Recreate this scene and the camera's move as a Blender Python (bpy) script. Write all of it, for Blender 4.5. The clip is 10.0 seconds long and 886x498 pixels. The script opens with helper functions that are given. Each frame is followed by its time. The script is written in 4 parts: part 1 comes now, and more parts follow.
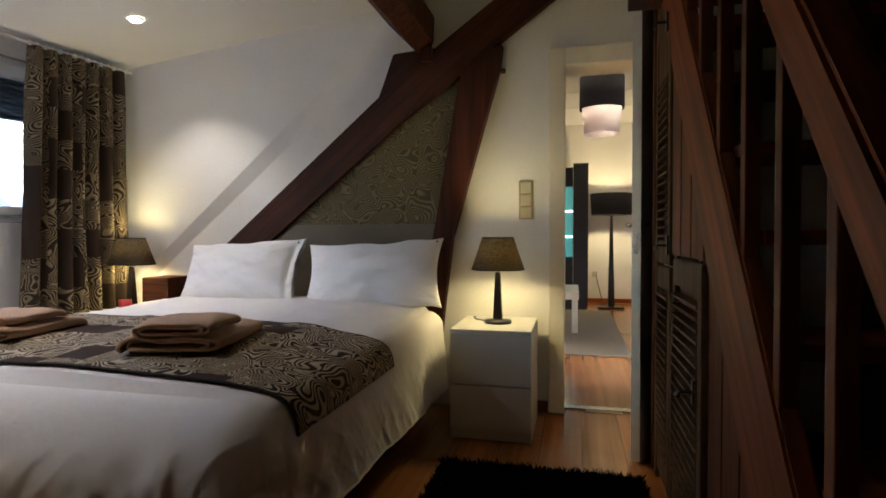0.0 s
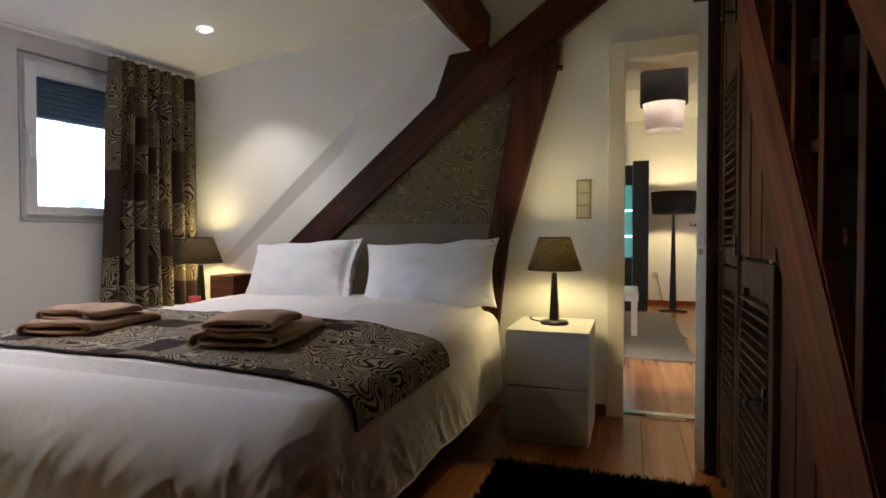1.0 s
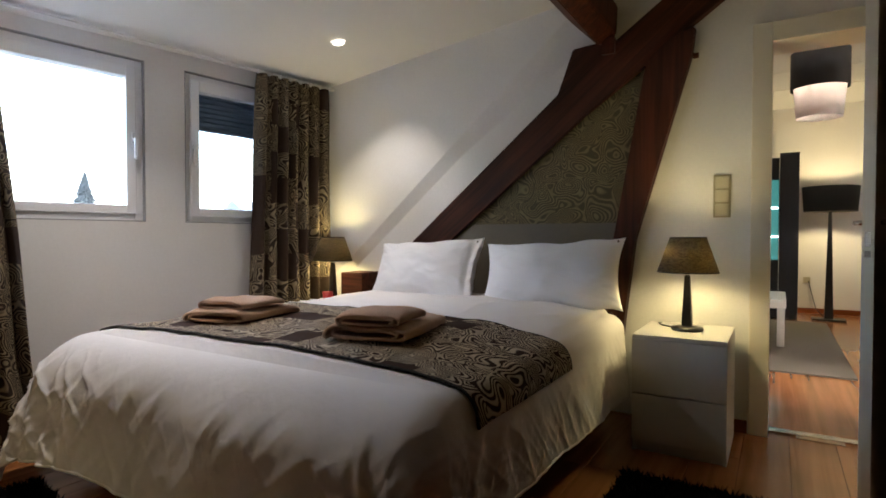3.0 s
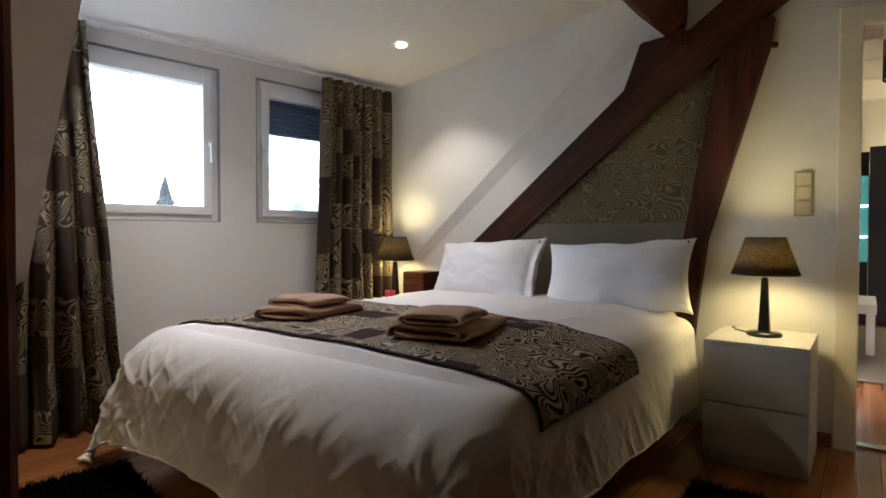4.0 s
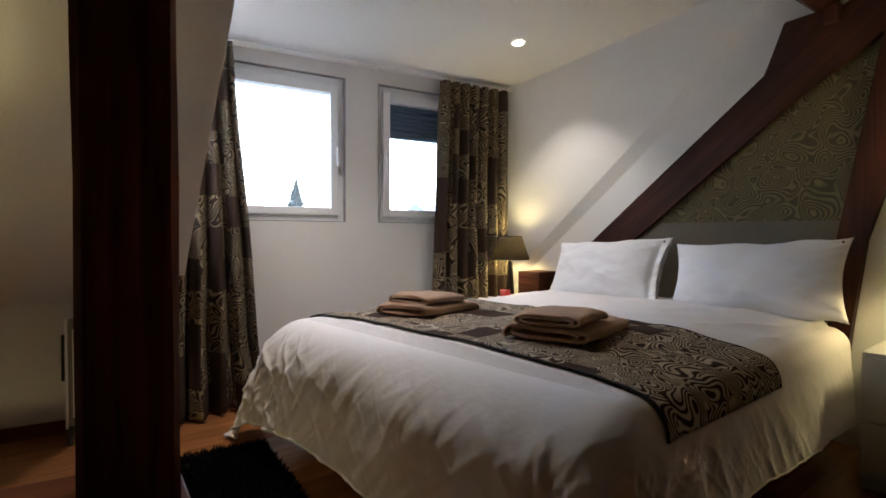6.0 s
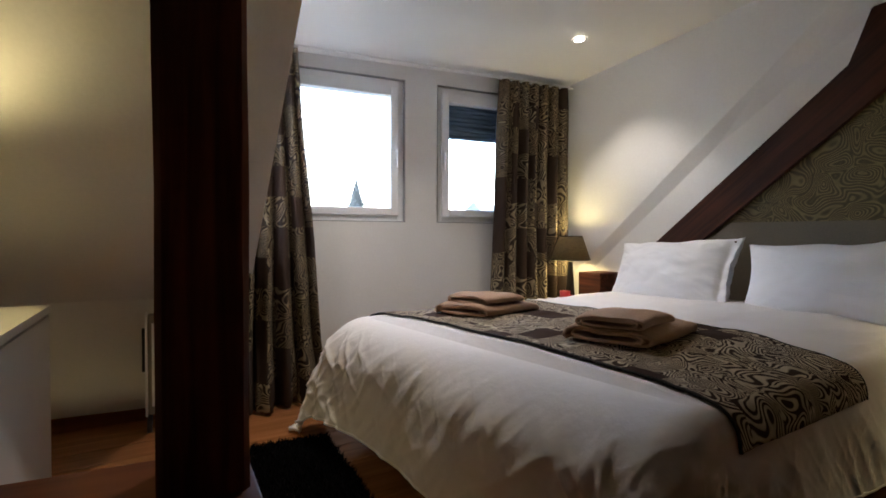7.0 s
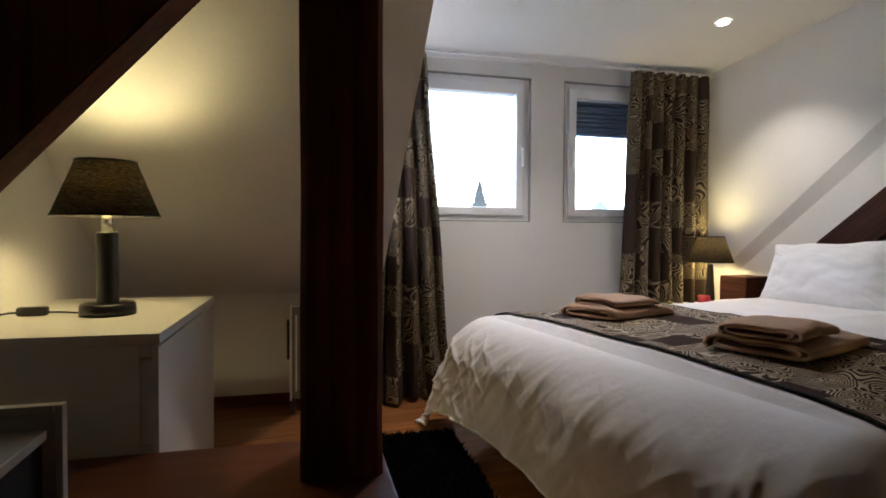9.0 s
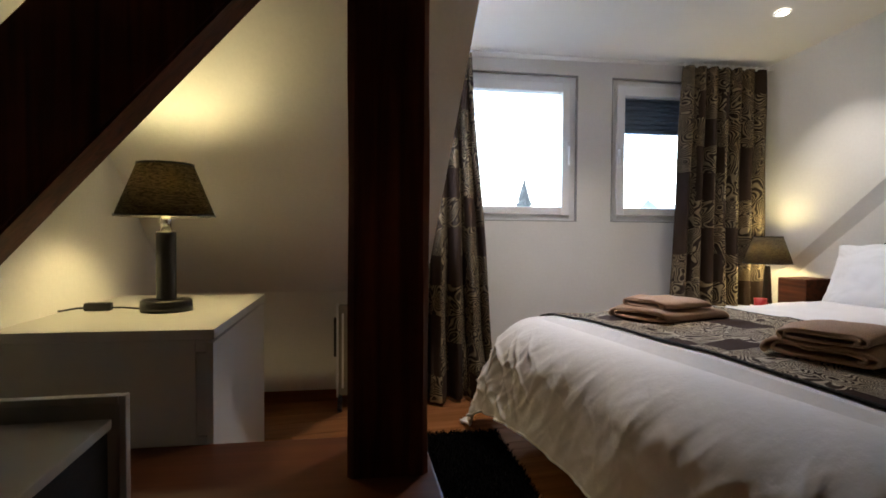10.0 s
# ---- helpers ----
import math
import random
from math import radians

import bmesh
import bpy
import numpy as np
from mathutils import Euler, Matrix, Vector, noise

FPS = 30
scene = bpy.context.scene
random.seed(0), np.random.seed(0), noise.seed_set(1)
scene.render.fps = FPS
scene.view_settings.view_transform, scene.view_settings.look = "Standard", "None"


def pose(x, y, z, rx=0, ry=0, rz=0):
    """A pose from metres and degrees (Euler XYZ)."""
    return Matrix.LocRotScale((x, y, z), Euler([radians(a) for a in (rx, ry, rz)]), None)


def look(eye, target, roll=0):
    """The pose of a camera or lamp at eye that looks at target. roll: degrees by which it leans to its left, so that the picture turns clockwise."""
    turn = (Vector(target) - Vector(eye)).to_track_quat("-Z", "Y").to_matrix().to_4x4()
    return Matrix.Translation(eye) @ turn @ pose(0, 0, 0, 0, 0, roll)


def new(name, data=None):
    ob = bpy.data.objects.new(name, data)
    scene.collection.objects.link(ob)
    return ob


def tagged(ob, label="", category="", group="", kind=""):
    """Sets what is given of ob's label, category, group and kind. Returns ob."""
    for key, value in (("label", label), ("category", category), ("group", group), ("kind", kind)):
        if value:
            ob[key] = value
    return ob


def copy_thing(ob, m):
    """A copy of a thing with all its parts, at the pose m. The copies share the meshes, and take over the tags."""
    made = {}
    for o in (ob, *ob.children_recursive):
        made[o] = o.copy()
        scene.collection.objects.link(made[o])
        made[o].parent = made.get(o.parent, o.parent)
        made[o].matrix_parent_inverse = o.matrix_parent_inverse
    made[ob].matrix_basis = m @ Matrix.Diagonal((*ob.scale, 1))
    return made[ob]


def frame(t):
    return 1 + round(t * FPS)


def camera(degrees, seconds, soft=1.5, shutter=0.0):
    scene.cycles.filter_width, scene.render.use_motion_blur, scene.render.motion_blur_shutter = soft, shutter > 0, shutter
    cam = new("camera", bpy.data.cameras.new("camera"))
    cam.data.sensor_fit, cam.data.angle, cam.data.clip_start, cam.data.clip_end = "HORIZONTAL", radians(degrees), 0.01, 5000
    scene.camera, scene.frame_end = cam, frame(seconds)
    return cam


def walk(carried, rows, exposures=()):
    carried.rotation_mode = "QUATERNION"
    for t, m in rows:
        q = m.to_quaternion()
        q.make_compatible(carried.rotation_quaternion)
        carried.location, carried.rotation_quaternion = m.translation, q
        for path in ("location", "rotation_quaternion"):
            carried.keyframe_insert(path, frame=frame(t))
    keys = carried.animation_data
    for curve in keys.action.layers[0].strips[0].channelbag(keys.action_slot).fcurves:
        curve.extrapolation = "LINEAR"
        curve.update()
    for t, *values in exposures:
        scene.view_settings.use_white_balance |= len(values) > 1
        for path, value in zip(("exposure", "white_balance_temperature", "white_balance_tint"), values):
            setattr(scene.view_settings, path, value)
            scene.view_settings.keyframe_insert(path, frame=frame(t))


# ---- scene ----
# ---------- camera: a slow pan on a tripod head ----------
cam = camera(77.8, 10.0, soft=1.7)
EYE, ARM = 1.005, 0.057
ROWS = [
    (0.0, 13.39, -1.22, 0.10), (0.5, 16.21, -1.23, 0.09), (1.0, 19.06, -1.24, 0.06), (1.5, 22.14, -1.24, 0.04),
    (2.0, 24.99, -1.25, 0.00), (2.5, 28.16, -1.26, -0.03), (4.0, 37.67, -1.29, -0.10), (4.5, 40.75, -1.31, -0.12),
    (5.0, 43.90, -1.34, -0.13), (5.5, 46.66, -1.37, -0.15), (7.0, 55.49, -1.41, -0.19), (7.5, 58.64, -1.43, -0.23),
    (8.0, 62.12, -1.45, -0.25), (8.5, 64.98, -1.47, -0.28), (9.0, 68.24, -1.49, -0.32), (9.5, 70.80, -1.52, -0.36),
    (10.0, 72.81, -1.54, -0.38),
]
walk(cam, [(t, pose(-ARM * math.sin(radians(a)), ARM * math.cos(radians(a)), EYE, 90 + p, r, a)) for t, a, p, r in ROWS],
     exposures=[(0.0, 4.70), (10.0, 4.70)])

# ---------- world and lights ----------
world = bpy.data.worlds.new("overcast_dusk")
scene.world = world
world.use_nodes = True
wn = world.node_tree
sky = wn.nodes.new("ShaderNodeTexSky")
sky.sky_type, sky.sun_disc = "NISHITA", False
sky.sun_elevation, sky.sun_rotation = radians(38), radians(120)
sky.air_density, sky.dust_density, sky.ozone_density = 1.0, 3.0, 1.5
wn.links.new(sky.outputs[0], wn.nodes["Background"].inputs[0])
wn.nodes["Background"].inputs[1].default_value = 0.14
sun = new("sun", bpy.data.lights.new("sun", "SUN"))
sun.data.energy, sun.data.angle, sun.data.color = 0.6, radians(20), (1.0, 0.93, 0.85)
sun.matrix_world = look((52, -30, 47), (0, 0, 0))

WARM = (1.0, 0.84, 0.41)
SPOT_POWER, ROOM_POWER, BED_POWER, DESK_POWER, NEXT_POWER = 1.05, 2.35, 0.31, 0.29, 1.6


def lamp_point(name, place, power, colour=WARM, size=0.03):
    ob = new(name, bpy.data.lights.new(name, "POINT"))
    ob.data.energy, ob.data.color, ob.data.shadow_soft_size = power, colour, size
    ob.location = place
    return ob


# frame of the window wall: s along it towards the corner with the head wall, d outwards, z up
CORNER = Vector((-3.01, 3.25, 0.0))
WALL_W = Matrix.Translation(CORNER) @ pose(0, 0, 0, 0, 0, 82.3)


DOWNLIGHTS = ((-2.387, 2.657, 2.185), (-2.50, 1.36, 2.185))
for (x, y, z), aim, power, cone, blend in ((DOWNLIGHTS[0], (-2.25, 3.22, 0.17), SPOT_POWER, 84, 0.75), (DOWNLIGHTS[1], (-2.35, 1.35, 0.0), ROOM_POWER, 120, 1.0)):
    beam = new("downlight_beam", bpy.data.lights.new("downlight_beam", "SPOT"))
    beam.data.energy, beam.data.color, beam.data.spot_size, beam.data.spot_blend, beam.data.shadow_soft_size = power, (1.0, 0.91, 0.845), radians(cone), blend, 0.03
    beam.matrix_world = look((x, y, z), aim)

# ---------- materials ----------
def material(name, colour, rough=0.6, metal=0.0, grain=0.0, grain_scale=40.0, stain=0.0, stain_scale=3.0, bump=0.0, bump_scale=60.0,
             stretch=(1, 1, 1), spec=0.5):
    m = bpy.data.materials.new(name)
    m.use_nodes = True
    t = m.node_tree
    n, l = t.nodes, t.links
    b = n["Principled BSDF"]
    b.inputs["Roughness"].default_value, b.inputs["Metallic"].default_value = rough, metal
    b.inputs["Specular IOR Level"].default_value = spec
    co = n.new("ShaderNodeTexCoord")
    mp = n.new("ShaderNodeMapping")
    mp.inputs["Scale"].default_value = stretch
    l.new(co.outputs["Object"], mp.inputs[0])
    last = None
    col = n.new("ShaderNodeRGB")
    col.outputs[0].default_value = (*colour, 1)
    last = col.outputs[0]
    for amount, sc, det in ((grain, grain_scale, 4.0), (stain, stain_scale, 3.0)):
        if amount:
            no = n.new("ShaderNodeTexNoise")
            no.inputs["Scale"].default_value, no.inputs["Detail"].default_value = sc, det
            l.new(mp.outputs[0], no.inputs[0])
            mr = n.new("ShaderNodeMapRange")
            mr.inputs[1].default_value, mr.inputs[2].default_value = 0.3, 0.7
            mr.inputs[3].default_value, mr.inputs[4].default_value = 1 - amount, 1 + amount
            l.new(no.outputs[0], mr.inputs[0])
            mx = n.new("ShaderNodeMix")
            mx.data_type, mx.blend_type = "RGBA", "MULTIPLY"
            mx.inputs[0].default_value = 1.0
            l.new(last, mx.inputs[6])
            l.new(mr.outputs[0], mx.inputs[7])
            last = mx.outputs[2]
    l.new(last, b.inputs["Base Color"])
    if bump:
        no = n.new("ShaderNodeTexNoise")
        no.inputs["Scale"].default_value, no.inputs["Detail"].default_value = bump_scale, 5.0
        l.new(mp.outputs[0], no.inputs[0])
        bp = n.new("ShaderNodeBump")
        bp.inputs["Strength"].default_value, bp.inputs["Distance"].default_value = bump, 0.01
        l.new(no.outputs[0], bp.inputs["Height"])
        l.new(bp.outputs[0], b.inputs["Normal"])
    return m


def wood(name, dark, light, scale=2.2, rough=0.45, along=2, bump=0.25, vary=0.25):
    """Sawn timber: stretched grain along one axis, slow tone drift, fine cracks."""
    m = bpy.data.materials.new(name)
    m.use_nodes = True
    t = m.node_tree
    n, l = t.nodes, t.links
    b = n["Principled BSDF"]
    b.inputs["Roughness"].default_value = rough
    b.inputs["Specular IOR Level"].default_value = 0.5 if name == "beech_laminate" else 0.22
    co, mp = n.new("ShaderNodeTexCoord"), n.new("ShaderNodeMapping")
    st = [14.0, 14.0, 14.0]
    st[along] = 0.7
    mp.inputs["Scale"].default_value = st
    info = n.new("ShaderNodeObjectInfo")
    add = n.new("ShaderNodeVectorMath")
    add.operation = "ADD"
    sc = n.new("ShaderNodeVectorMath")
    sc.operation = "SCALE"
    sc.inputs[0].default_value = (7.0, 11.0, 5.0)
    l.new(info.outputs["Random"], sc.inputs["Scale"])
    l.new(co.outputs["Object"], add.inputs[0])
    l.new(sc.outputs[0], add.inputs[1])
    l.new(add.outputs[0], mp.inputs[0])
    no = n.new("ShaderNodeTexNoise")
    no.inputs["Scale"].default_value, no.inputs["Detail"].default_value, no.inputs["Distortion"].default_value = scale, 7.0, 0.6
    l.new(mp.outputs[0], no.inputs[0])
    ra = n.new("ShaderNodeValToRGB")
    ra.color_ramp.elements[0].position, ra.color_ramp.elements[1].position = 0.32, 0.72
    ra.color_ramp.elements[0].color, ra.color_ramp.elements[1].color = (*dark, 1), (*light, 1)
    l.new(no.outputs[0], ra.inputs[0])
    big = n.new("ShaderNodeTexNoise")
    big.inputs["Scale"].default_value = 1.7
    l.new(add.outputs[0], big.inputs[0])
    mr = n.new("ShaderNodeMapRange")
    mr.inputs[1].default_value, mr.inputs[2].default_value, mr.inputs[3].default_value, mr.inputs[4].default_value = 0.3, 0.7, 1 - vary, 1 + vary
    l.new(big.outputs[0], mr.inputs[0])
    mx = n.new("ShaderNodeMix")
    mx.data_type, mx.blend_type = "RGBA", "MULTIPLY"
    mx.inputs[0].default_value = 1.0
    l.new(ra.outputs[0], mx.inputs[6])
    l.new(mr.outputs[0], mx.inputs[7])
    l.new(mx.outputs[2], b.inputs["Base Color"])
    bp = n.new("ShaderNodeBump")
    bp.inputs["Strength"].default_value, bp.inputs["Distance"].default_value = bump, 0.006
    l.new(no.outputs[0], bp.inputs["Height"])
    l.new(bp.outputs[0], b.inputs["Normal"])
    return m


def striped(name, dark, light, plain, cell=0.16, spacing=0.018, swirl=0.09, patch=True, rough=0.85, share=0.35, use_uv=True, soft=0.5, bias=0.1, bend=0.05):
    """Woven cloth or paper with even winding stripes nested round scattered centres, in rectangular patches where asked."""
    m = bpy.data.materials.new(name)
    m.use_nodes = True
    t = m.node_tree
    n, l = t.nodes, t.links
    b = n["Principled BSDF"]
    b.inputs["Roughness"].default_value = rough
    b.inputs["Specular IOR Level"].default_value = 0.12

    def vmath(op, a, k=None, scale=None):
        v = n.new("ShaderNodeVectorMath")
        v.operation = op
        l.new(a, v.inputs[0])
        if scale is not None:
            v.inputs["Scale"].default_value = scale
        elif isinstance(k, tuple):
            v.inputs[1].default_value = k
        elif k is not None:
            l.new(k, v.inputs[1])
        return v.outputs[0]

    def fmath(op, a, k):
        v = n.new("ShaderNodeMath")
        v.operation = op
        l.new(a, v.inputs[0])
        v.inputs[1].default_value = k
        return v.outputs[0]

    co = n.new("ShaderNodeTexCoord")
    src = co.outputs["UV"] if use_uv else co.outputs["Object"]
    vec = src
    if patch:
        edge = n.new("ShaderNodeTexNoise")
        edge.inputs["Scale"].default_value = 14.0
        l.new(src, edge.inputs[0])
        wobble = vmath("ADD", src, vmath("MULTIPLY", edge.outputs["Color"], (cell * 0.22, cell * 0.22, 0.0)))
        wh = n.new("ShaderNodeTexWhiteNoise")
        wh.noise_dimensions = "3D"
        l.new(vmath("FLOOR", vmath("MULTIPLY", wobble, (1 / cell, 0.8 / cell, 1.0))), wh.inputs["Vector"])
        vec = vmath("ADD", src, vmath("SCALE", wh.outputs["Color"], scale=23.0))
    warp = n.new("ShaderNodeTexNoise")
    warp.inputs["Scale"].default_value, warp.inputs["Detail"].default_value = 0.55 / swirl, 0.0
    l.new(vec, warp.inputs[0])
    bent = vmath("ADD", vec, vmath("SCALE", vmath("SUBTRACT", warp.outputs["Color"], (0.5, 0.5, 0.5)), scale=bend * 4))
    vo = n.new("ShaderNodeTexVoronoi")
    vo.feature = "SMOOTH_F1"
    vo.inputs["Scale"].default_value, vo.inputs["Smoothness"].default_value = 0.6 / swirl, 0.45
    l.new(bent, vo.inputs["Vector"])
    si = n.new("ShaderNodeMath")
    si.operation = "SINE"
    l.new(fmath("MULTIPLY", vo.outputs["Distance"], 6.2832 * swirl / 0.6 / spacing), si.inputs[0])
    mr = n.new("ShaderNodeMapRange")
    mr.inputs[1].default_value, mr.inputs[2].default_value = bias - soft, bias + soft
    l.new(si.outputs[0], mr.inputs[0])
    worn = n.new("ShaderNodeTexNoise")
    worn.inputs["Scale"].default_value, worn.inputs["Detail"].default_value = 17.0, 2.0
    l.new(src, worn.inputs[0])
    wr = n.new("ShaderNodeMapRange")
    wr.inputs[1].default_value, wr.inputs[2].default_value, wr.inputs[3].default_value = 0.3, 0.6, 0.65
    l.new(worn.outputs[0], wr.inputs[0])
    fade = n.new("ShaderNodeMath")
    fade.operation = "MULTIPLY"
    l.new(mr.outputs[0], fade.inputs[0])
    l.new(wr.outputs[0], fade.inputs[1])
    ma = n.new("ShaderNodeMix")
    ma.data_type = "RGBA"
    ma.inputs[6].default_value, ma.inputs[7].default_value = (*dark, 1), (*light, 1)
    l.new(fade.outputs[0], ma.inputs[0])
    last = ma.outputs[2]
    if patch:
        mb = n.new("ShaderNodeMix")
        mb.data_type = "RGBA"
        mb.inputs[7].default_value = (*plain, 1)
        l.new(fmath("GREATER_THAN", wh.outputs["Value"], 1 - share), mb.inputs[0])
        l.new(last, mb.inputs[6])
        last = mb.outputs[2]
    fine = n.new("ShaderNodeTexNoise")
    fine.inputs["Scale"].default_value = 600.0
    l.new(src, fine.inputs[0])
    mc = n.new("ShaderNodeMix")
    mc.data_type, mc.blend_type = "RGBA", "OVERLAY"
    mc.inputs[0].default_value = 0.25
    l.new(last, mc.inputs[6])
    l.new(fine.outputs[0], mc.inputs[7])
    l.new(mc.outputs[2], b.inputs["Base Color"])
    bp = n.new("ShaderNodeBump")
    bp.inputs["Strength"].default_value, bp.inputs["Distance"].default_value = 0.3, 0.002
    l.new(mr.outputs[0], bp.inputs["Height"])
    l.new(bp.outputs[0], b.inputs["Normal"])
    return m


def glow(name, colour, power):
    m = bpy.data.materials.new(name)
    m.use_nodes = True
    b = m.node_tree.nodes["Principled BSDF"]
    b.inputs["Base Color"].default_value = (*colour, 1)
    b.inputs["Emission Color"].default_value = (*colour, 1)
    b.inputs["Emission Strength"].default_value = power
    return m


def cloth_shade(name, colour, let, grain_scale=120.0, low=0.35, high=1.6):
    """Lampshade fabric: part diffuse, part see-through to the bulb's light."""
    m = bpy.data.materials.new(name)
    m.use_nodes = True
    t = m.node_tree
    n, l = t.nodes, t.links
    out = n["Material Output"]
    no = n.new("ShaderNodeTexNoise")
    no.inputs["Scale"].default_value, no.inputs["Detail"].default_value, no.inputs["Distortion"].default_value = grain_scale, 4.0, 3.0
    co, mp = n.new("ShaderNodeTexCoord"), n.new("ShaderNodeMapping")
    mp.inputs["Scale"].default_value = (0.35, 0.35, 1.6)
    l.new(co.outputs["Object"], mp.inputs[0])
    l.new(mp.outputs[0], no.inputs[0])
    ra = n.new("ShaderNodeValToRGB")
    ra.color_ramp.elements[0].position, ra.color_ramp.elements[1].position = 0.35, 0.68
    ra.color_ramp.elements[0].color = (*[c * low for c in let], 1)
    ra.color_ramp.elements[1].color = (*[min(1, c * high) for c in let], 1)
    l.new(no.outputs[0], ra.inputs[0])
    di, tr, mx = n.new("ShaderNodeBsdfDiffuse"), n.new("ShaderNodeBsdfTranslucent"), n.new("ShaderNodeAddShader")
    di.inputs[0].default_value = (*colour, 1)
    l.new(ra.outputs[0], tr.inputs[0])
    l.new(di.outputs[0], mx.inputs[0])
    l.new(tr.outputs[0], mx.inputs[1])
    l.new(mx.outputs[0], out.inputs[0])
    return m


PLASTER = material("painted_plaster", (0.75, 0.735, 0.705), 0.9, stain=0.035, stain_scale=1.6, grain=0.02, grain_scale=60, bump=0.08, bump_scale=90)
CEILING = material("ceiling_paint", (0.77, 0.76, 0.74), 0.92, stain=0.03, stain_scale=1.2, bump=0.05, bump_scale=120)
TRIM = material("cream_gloss_paint", (0.72, 0.67, 0.56), 0.35, stain=0.04, stain_scale=4)
PVC = material("white_pvc", (0.86, 0.87, 0.88), 0.3, stain=0.02)
WHITE_FOIL = material("white_foil_board", (0.58, 0.56, 0.52), 0.38, stain=0.02, stain_scale=5, grain=0.01)
TIMBER = wood("stained_oak_timber", (0.028, 0.0075, 0.0036), (0.088, 0.024, 0.0098), 2.0, 0.62, along=0, bump=0.5, vary=0.35)
TIMBER_V = wood("stained_post", (0.028, 0.0078, 0.0042), (0.090, 0.024, 0.0105), 2.0, 0.6, along=2, bump=0.5, vary=0.4)
TRUSS = wood("dark_truss_oak", (0.070, 0.019, 0.010), (0.20, 0.052, 0.024), 2.0, 0.6, along=2, bump=0.5, vary=0.45)
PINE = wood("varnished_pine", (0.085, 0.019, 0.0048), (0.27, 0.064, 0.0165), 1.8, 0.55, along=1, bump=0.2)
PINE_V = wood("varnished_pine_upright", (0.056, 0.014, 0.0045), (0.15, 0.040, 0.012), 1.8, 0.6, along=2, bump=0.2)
LOUVRE = wood("weathered_shutter", (0.062, 0.030, 0.014), (0.135, 0.072, 0.036), 1.6, 0.7, along=2, bump=0.3)
FLOORING = wood("beech_laminate", (0.24, 0.088, 0.030), (0.38, 0.155, 0.058), 1.2, 0.24, along=1, bump=0.06, vary=0.15)
SKIRTING = wood("red_skirting", (0.14, 0.036, 0.010), (0.25, 0.075, 0.022), 1.6, 0.4, along=0, bump=0.1)
LINEN = material("white_cotton", (0.83, 0.79, 0.765), 0.88, stain=0.02, stain_scale=3, bump=0.25, bump_scale=22)


def creased(m, amount):
    """Fine slanting creases pressed into cotton, over its weave."""
    t = m.node_tree
    n, l = t.nodes, t.links
    b = n["Principled BSDF"]
    co, mp = n.new("ShaderNodeTexCoord"), n.new("ShaderNodeMapping")
    mp.inputs["Rotation"].default_value = (0.3, 0.5, 0.5)
    mp.inputs["Scale"].default_value = (5.0, 1.6, 2.0)
    l.new(co.outputs["Object"], mp.inputs[0])
    no = n.new("ShaderNodeTexNoise")
    no.noise_type = "RIDGED_MULTIFRACTAL"
    no.inputs["Scale"].default_value, no.inputs["Detail"].default_value, no.inputs["Distortion"].default_value = 2.4, 4.0, 0.5
    l.new(mp.outputs[0], no.inputs[0])
    bp = n.new("ShaderNodeBump")
    bp.inputs["Strength"].default_value, bp.inputs["Distance"].default_value = amount, 0.012
    l.new(no.outputs[0], bp.inputs["Height"])
    l.new(b.inputs["Normal"].links[0].from_socket, bp.inputs["Normal"])
    l.new(bp.outputs[0], b.inputs["Normal"])


creased(LINEN, 0.2)
PILLOW = material("white_pillowcase", (0.83, 0.815, 0.81), 0.88, bump=0.3, bump_scale=14)
RUNNER = striped("zebra_patch_cloth", (0.036, 0.020, 0.014), (0.55, 0.455, 0.33), (0.048, 0.027, 0.020), cell=0.128, spacing=0.0088, swirl=0.085, share=0.11, bend=0.045, bias=0.0, soft=0.4)
CURTAIN = striped("zebra_curtain_cloth", (0.034, 0.023, 0.016), (0.31, 0.245, 0.155), (0.046, 0.029, 0.021), cell=0.14, spacing=0.0092, swirl=0.085, share=0.28, bend=0.045, bias=0.2)
PAPER = striped("winding_line_wallpaper", (0.082, 0.066, 0.036), (0.21, 0.167, 0.082), (0, 0, 0), spacing=0.0125, swirl=0.09, bend=0.06, soft=0.8, patch=False, rough=0.55, use_uv=False)
HEADCLOTH = material("taupe_headboard_cloth", (0.16, 0.135, 0.10), 0.9, grain=0.12, grain_scale=300, stain=0.06, bump=0.2, bump_scale=300)
TOWEL = material("brown_terry", (0.50, 0.325, 0.22), 0.95, grain=0.18, grain_scale=260, stain=0.08, stain_scale=9, bump=0.6, bump_scale=350)
RUG = material("black_shag", (0.005, 0.0045, 0.005), 1.0, grain=0.4, grain_scale=90, spec=0.05)
BLACK = material("black_lacquer", (0.014, 0.012, 0.011), 0.3, stain=0.2, stain_scale=6)
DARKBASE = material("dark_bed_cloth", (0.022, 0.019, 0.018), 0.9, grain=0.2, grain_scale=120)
CHROME = material("brushed_metal", (0.62, 0.60, 0.57), 0.25, 1.0)
CABLE = material("black_cable", (0.012, 0.012, 0.012), 0.5)
SWITCHES = material("ivory_plastic", (0.50, 0.455, 0.33), 0.35)
# ivory darkened to carry the shading lines between the rockers
SWITCH_FRAME = material("shaded_ivory_frame", (0.33, 0.295, 0.20), 0.4)
BLIND = material("blue_grey_shutter_slats", (0.22, 0.31, 0.46), 0.5, stain=0.05)
RED = material("red_plastic", (0.45, 0.03, 0.03), 0.35)
SHADE = cloth_shade("dark_linen_shade", (0.050, 0.044, 0.040), (0.25, 0.215, 0.155))
